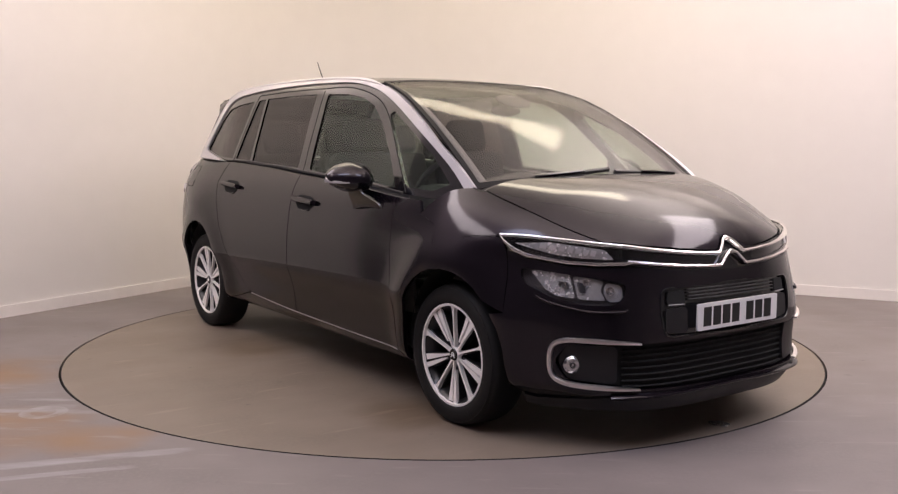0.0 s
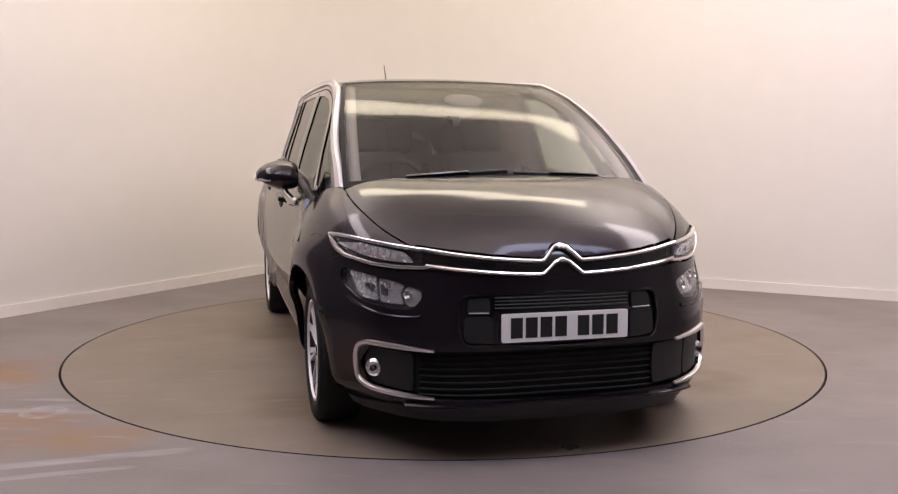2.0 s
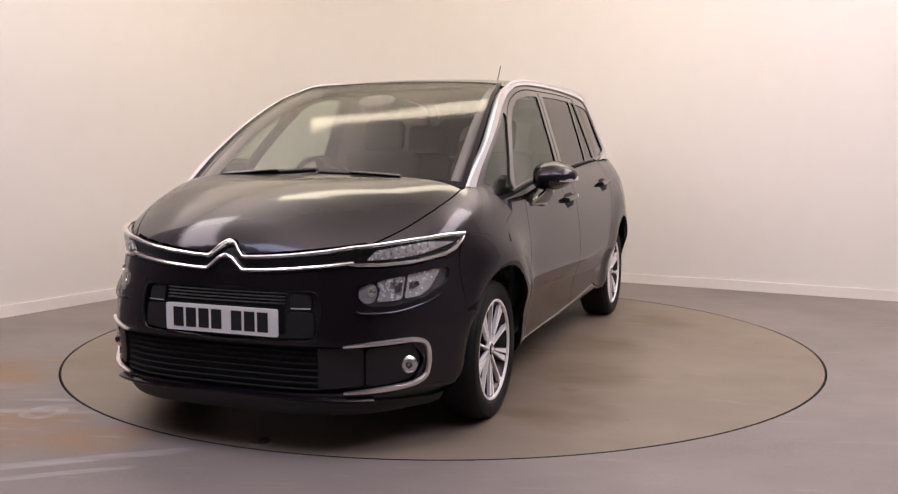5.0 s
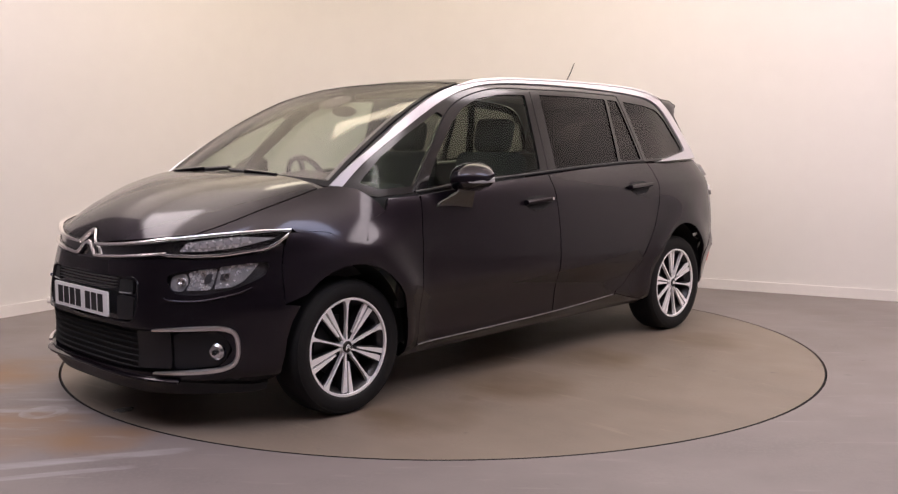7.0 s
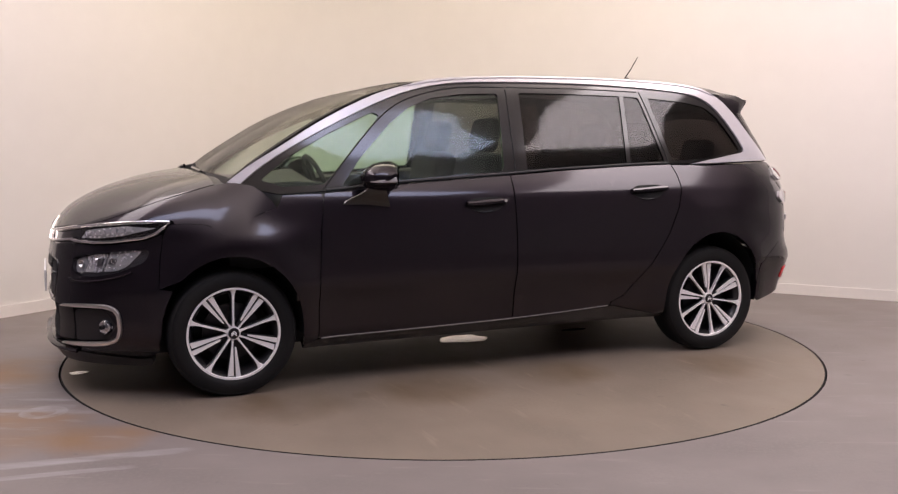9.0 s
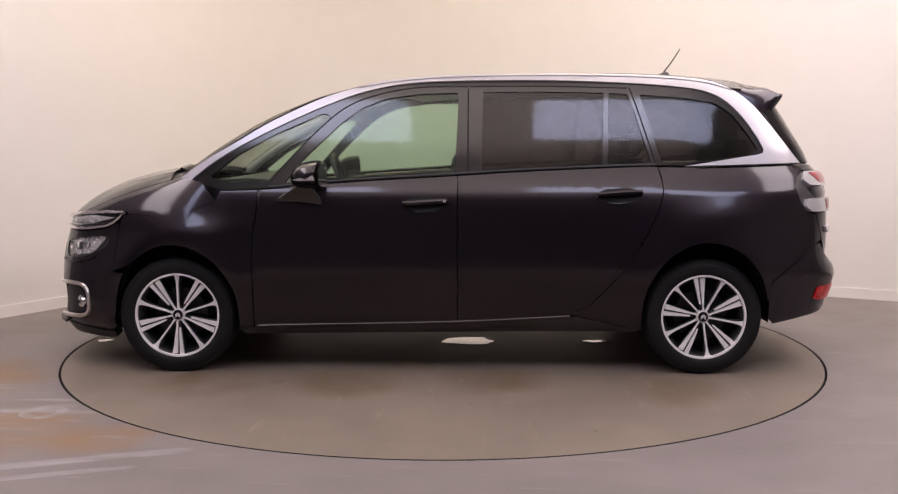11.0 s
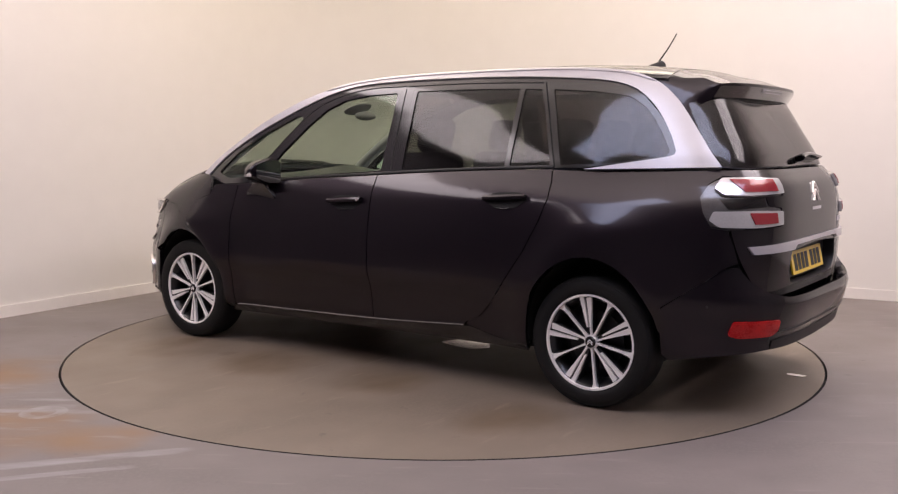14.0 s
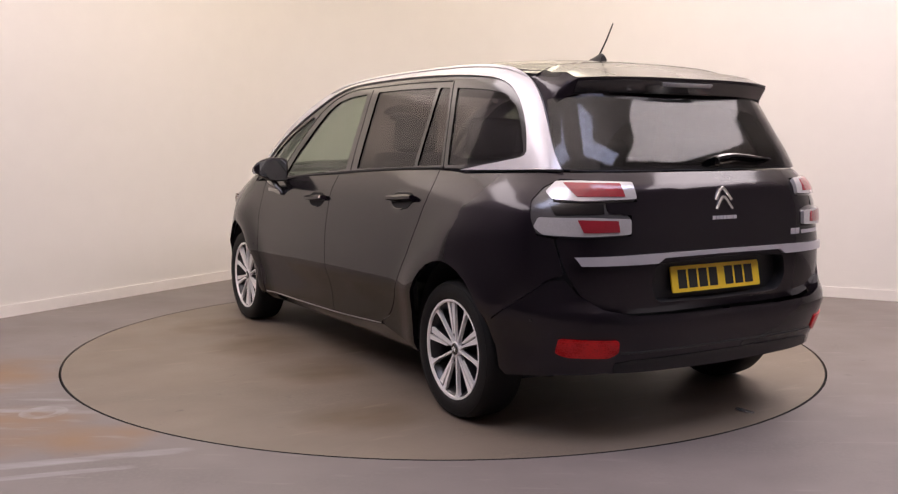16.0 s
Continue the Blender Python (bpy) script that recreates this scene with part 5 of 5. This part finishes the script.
        ribbon("cap_mark", pts, [(m.to_3x3() @ Vector((0, 1, 0)))] * 5, 0.0045, 0.0015, ALLOY, wheel)


def build_mirror(car, s):
    """A door mirror: a shell that tapers outward and forward, glass, indicator and a wedge on the shoulder."""
    reach = table([(0.0, 0.125), (0.2, 0.155), (0.45, 0.150), (0.75, 0.112), (1.0, 0.040)])
    tall = table([(0.0, 0.060), (0.15, 0.074), (0.4, 0.076), (0.7, 0.060), (0.9, 0.036), (1.0, 0.012)])
    mid = table([(0.0, 1.070), (0.5, 1.074), (1.0, 1.078)])

    def shell(name, low, high, grow, mat, parent, label):
        bm = bmesh.new()
        rows = []
        for t in np.linspace(0, 1, 17):
            back = 0.622 + 0.022 * t
            row = []
            for a in np.linspace(0, math.tau, 33)[:-1]:
                c, d = math.cos(a), math.sin(a)
                x = back + (reach(t) + grow) * (math.copysign(abs(c) ** 0.85, c) if c > 0 else 0.10 * c)
                z = mid(t) + (tall(t) + grow) * math.copysign(abs(d) ** 0.8, d) - (0.016 * max(c, 0) ** 2)
                row.append(bm.verts.new((x, s * (0.866 + 0.208 * t + (grow if t > 0.5 else -grow)), min(max(z, low), high))))
            rows.append(row)
        for a, b in zip(rows, rows[1:]):
            for i in range(32):
                bm.faces.new((a[i], a[(i + 1) % 32], b[(i + 1) % 32], b[i]))
        bm.faces.new(rows[0])
        bm.faces.new(rows[-1])
        return part(name, bm, mat, parent, label)

    mir = shell("door_mirror", 1.048, 9, 0.0, PAINT, car, "dark door mirror on a black wedge")
    shell("mirror_base", 0, 1.050, -0.002, GLOSS_BLACK, mir, "gloss black lower mirror half")
    bm = bmesh.new()
    ring = []
    for t in np.linspace(0.06, 0.86, 12):
        ring.append((0.866 + 0.208 * t, mid(t) + 0.86 * tall(t)))
    for t in np.linspace(0.86, 0.06, 12):
        ring.append((0.866 + 0.208 * t, mid(t) - 0.86 * tall(t)))
    bm.faces.new([bm.verts.new((0.618 + 0.106 * (y - 0.866) - 0.10 * reach((y - 0.866) / 0.208) - 0.006, s * y, z)) for y, z in ring])
    part("mirror_glass", bm, MIRROR, mir, "pale mirror glass")
    ind = [(0.756, 1.000, 1.050), (0.730, 1.030, 1.051), (0.692, 1.056, 1.054), (0.642, 1.072, 1.060)]
    pts = [Vector((x, s * y, z)) for x, y, z in curve(ind, 4)]
    nor = [Vector((0.35, s * 0.9, 0)).normalized()] * len(pts)
    ribbon("indicator", pts, nor, 0.026, 0.010, LAMP_WHITE, mir, off=0.0, label="white indicator lens", taper=lambda t: 0.35 + 0.65 * t)
    bm = bmesh.new()
    rows = []
    for f in np.linspace(0, 1, 7):
        g = f * f * (3 - 2 * f)
        x0, x1 = 0.625 + 0.035 * g, 0.865 - 0.110 * g
        yc, hy, z = 0.892 + 0.052 * g, 0.020 - 0.002 * g, 0.930 + 0.085 * f
        rows.append([bm.verts.new((x, s * (yc + e), z - 0.016 * (1 - f) * (x < 0.7))) for x, e in ((x0, -hy), (x0 - 0.006, 0), (x0, hy), ((x0 + x1) / 2, hy * 1.15), (x1, hy * 0.5), (x1 + 0.008, 0), (x1, -hy), ((x0 + x1) / 2, -hy * 1.15))])
    for a, b in zip(rows, rows[1:]):
        for i in range(8):
            bm.faces.new((a[i], a[(i + 1) % 8], b[(i + 1) % 8], b[i]))
    bm.faces.new(rows[0])
    bm.faces.new(rows[-1])
    part("mirror_foot", bm, GLOSS_BLACK, mir, "gloss black wedge that carries the mirror")


def build_cabin(car):
    box("underbody", (-1.70, -0.70, 0.20), (2.0, 0.70, 0.36), DEEP, car, 0.04, "dark underbody")
    box("cabin_floor", (-1.72, -0.74, 0.345), (1.05, 0.74, 0.44), DEEP, car, 0.02, "dark cabin carpet")
    tube("exhaust_box", [(-1.85, -0.30, 0.31), (-1.85, 0.30, 0.31)], 0.07, DEEP, car, 14, "dull dark silencer")
    # linings of the doors and sides
    for s in (1, -1):
        pts = [(x, belt(x) - 0.02) for x in np.linspace(-1.75, 1.1, 16)] + [(1.1, 0.45), (0.6, 0.42), (-1.0, 0.42), (-1.08, 0.72), (-1.75, 0.74)]
        inner = lambda x, z: (x, s * (body_y(max(min(x, 1.0), -1.5), z) - 0.06), z)
        panel("door_lining", pts, inner, TRIM_GREY, car, thick=0.02, step=0.15, label="dark grey door lining")
    # dashboard: a low padded sweep
    bm = bmesh.new()
    rows = []
    for y in np.linspace(-0.70, 0.70, 17):
        hump = 0.055 * math.exp(-((y + 0.05) / 0.28) ** 2)
        px = [(1.43, 0.99), (1.25, 1.035), (1.05, 1.045 + hump * 0.4), (0.92, 1.035 + hump), (0.82, 0.99 + hump * 0.6), (0.80, 0.85), (0.88, 0.62), (1.40, 0.60)]
        rows.append([bm.verts.new((x, y, z)) for x, z in px])
    for a, b in zip(rows, rows[1:]):
        for i in range(8):
            bm.faces.new((a[i], a[(i + 1) % 8], b[(i + 1) % 8], b[i]))
    bm.faces.new(rows[0])
    bm.faces.new(rows[-1])
    part("dashboard", bm, TRIM_GREY, car, "dark grey padded dashboard")
    # steering wheel on the right-hand side
    m = Matrix.Translation((0.66, -0.37, 0.985)) @ Euler((0, radians(-66), 0)).to_matrix().to_4x4()
    w = tube("steering_wheel", [m @ Vector((0.185 * math.cos(t), 0.185 * math.sin(t), 0)) for t in np.linspace(0, math.tau, 33)], 0.016, BLACK, car, 8, "black leather steering wheel")
    for t in (0, math.pi, math.pi * 1.5):
        tube("wheel_spoke", [m @ Vector((0, 0, -0.02)), m @ Vector((0.18 * math.sin(t + math.pi / 2), 0.18 * math.cos(t + math.pi / 2), 0))], 0.018, BLACK, w, 6)
    # seats
    for x, y, wd in ((0.02, 0.37, 0.25), (0.02, -0.37, 0.25), (-0.92, 0.46, 0.20), (-0.92, 0.0, 0.19), (-0.92, -0.46, 0.20), (-1.55, 0.30, 0.20), (-1.55, -0.30, 0.20)):
        lean = Euler((0, radians(-14), 0)).to_matrix().to_4x4()
        tall = 0.02 if x > 0 else (0.0 if x > -1 else -0.10)
        seat = box("seat", (x - 0.02, y - wd, 0.50), (x + 0.48, y + wd, 0.66), CLOTH, car, 0.05, "charcoal cloth car seat with headrest", seg=4)
        box("backrest", (x - 0.16, y - wd, 0.58), (x - 0.02, y + wd, 1.17 + tall), CLOTH, seat, 0.055, turn=lean, seg=4)
        box("headrest", (x - 0.225, y - 0.135, 1.165 + tall), (x - 0.125, y + 0.135, 1.365 + tall), CLOTH, seat, 0.045, turn=lean, seg=4)
        for d in (-0.05, 0.05):
            tube("headrest_post", [(x - 0.155, y + d, 1.12 + tall), (x - 0.175, y + d, 1.22 + tall)], 0.006, STEEL, seat, 6)
    # inside mirror, the sensor pod above it and the pale pillar linings
    bm = bmesh.new()
    bmesh.ops.create_icosphere(bm, subdivisions=3, radius=1, matrix=Matrix.Translation((0.70, 0, 1.415)) @ Matrix.Diagonal((0.02, 0.105, 0.030, 1)))
    part("inside_mirror", bm, POD_AND_GLINT, car, "grey inside mirror")
    bm = bmesh.new()
    bmesh.ops.create_icosphere(bm, subdivisions=3, radius=1, matrix=Matrix.Translation((0.765, 0, 1.462)) @ Euler((0, radians(24), 0)).to_matrix().to_4x4() @ Matrix.Diagonal((0.085, 0.105, 0.018, 1)))
    part("sensor_pod", bm, POD_AND_GLINT, car, "grey sensor pod behind the windscreen")
    for s in (1, -1):
        pts = [Vector(screen(s * 0.90, v)) + Vector((-0.03, 0, -0.035)) for v in np.linspace(0.08, 0.97, 14)]
        tube("pillar_lining", pts, 0.026, HEADLINER, car, 10, "pale windscreen pillar lining")


# ---- build ----
build_room()
turntable = build_turntable()
car = new("car")
tagged(car, "dark metallic seven-seat people carrier with silver roof arches on the turntable", "car")
build_shell(car)
build_nose(car)
build_glass_and_roof(car)
build_tail(car)
for wx in (1.42, -1.42):
    for ws in (1, -1):
        build_wheel(car, wx, ws)
for ws in (1, -1):
    build_mirror(car, ws)
build_cabin(car)


def motions():
    turns = [(0.0, -54.62), (0.5, -58.05), (1.0, -63.6), (1.5, -69.75), (2.0, -75.65), (4.0, -99.07), (7.0, -134.19), (10.0, -169.32), (13.0, -204.44), (16.0, -239.56)]
    walk(car, [(t, pose(0, 0, 0, 0, 0, a)) for t, a in turns])
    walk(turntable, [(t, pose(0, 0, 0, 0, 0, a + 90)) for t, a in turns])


motions()
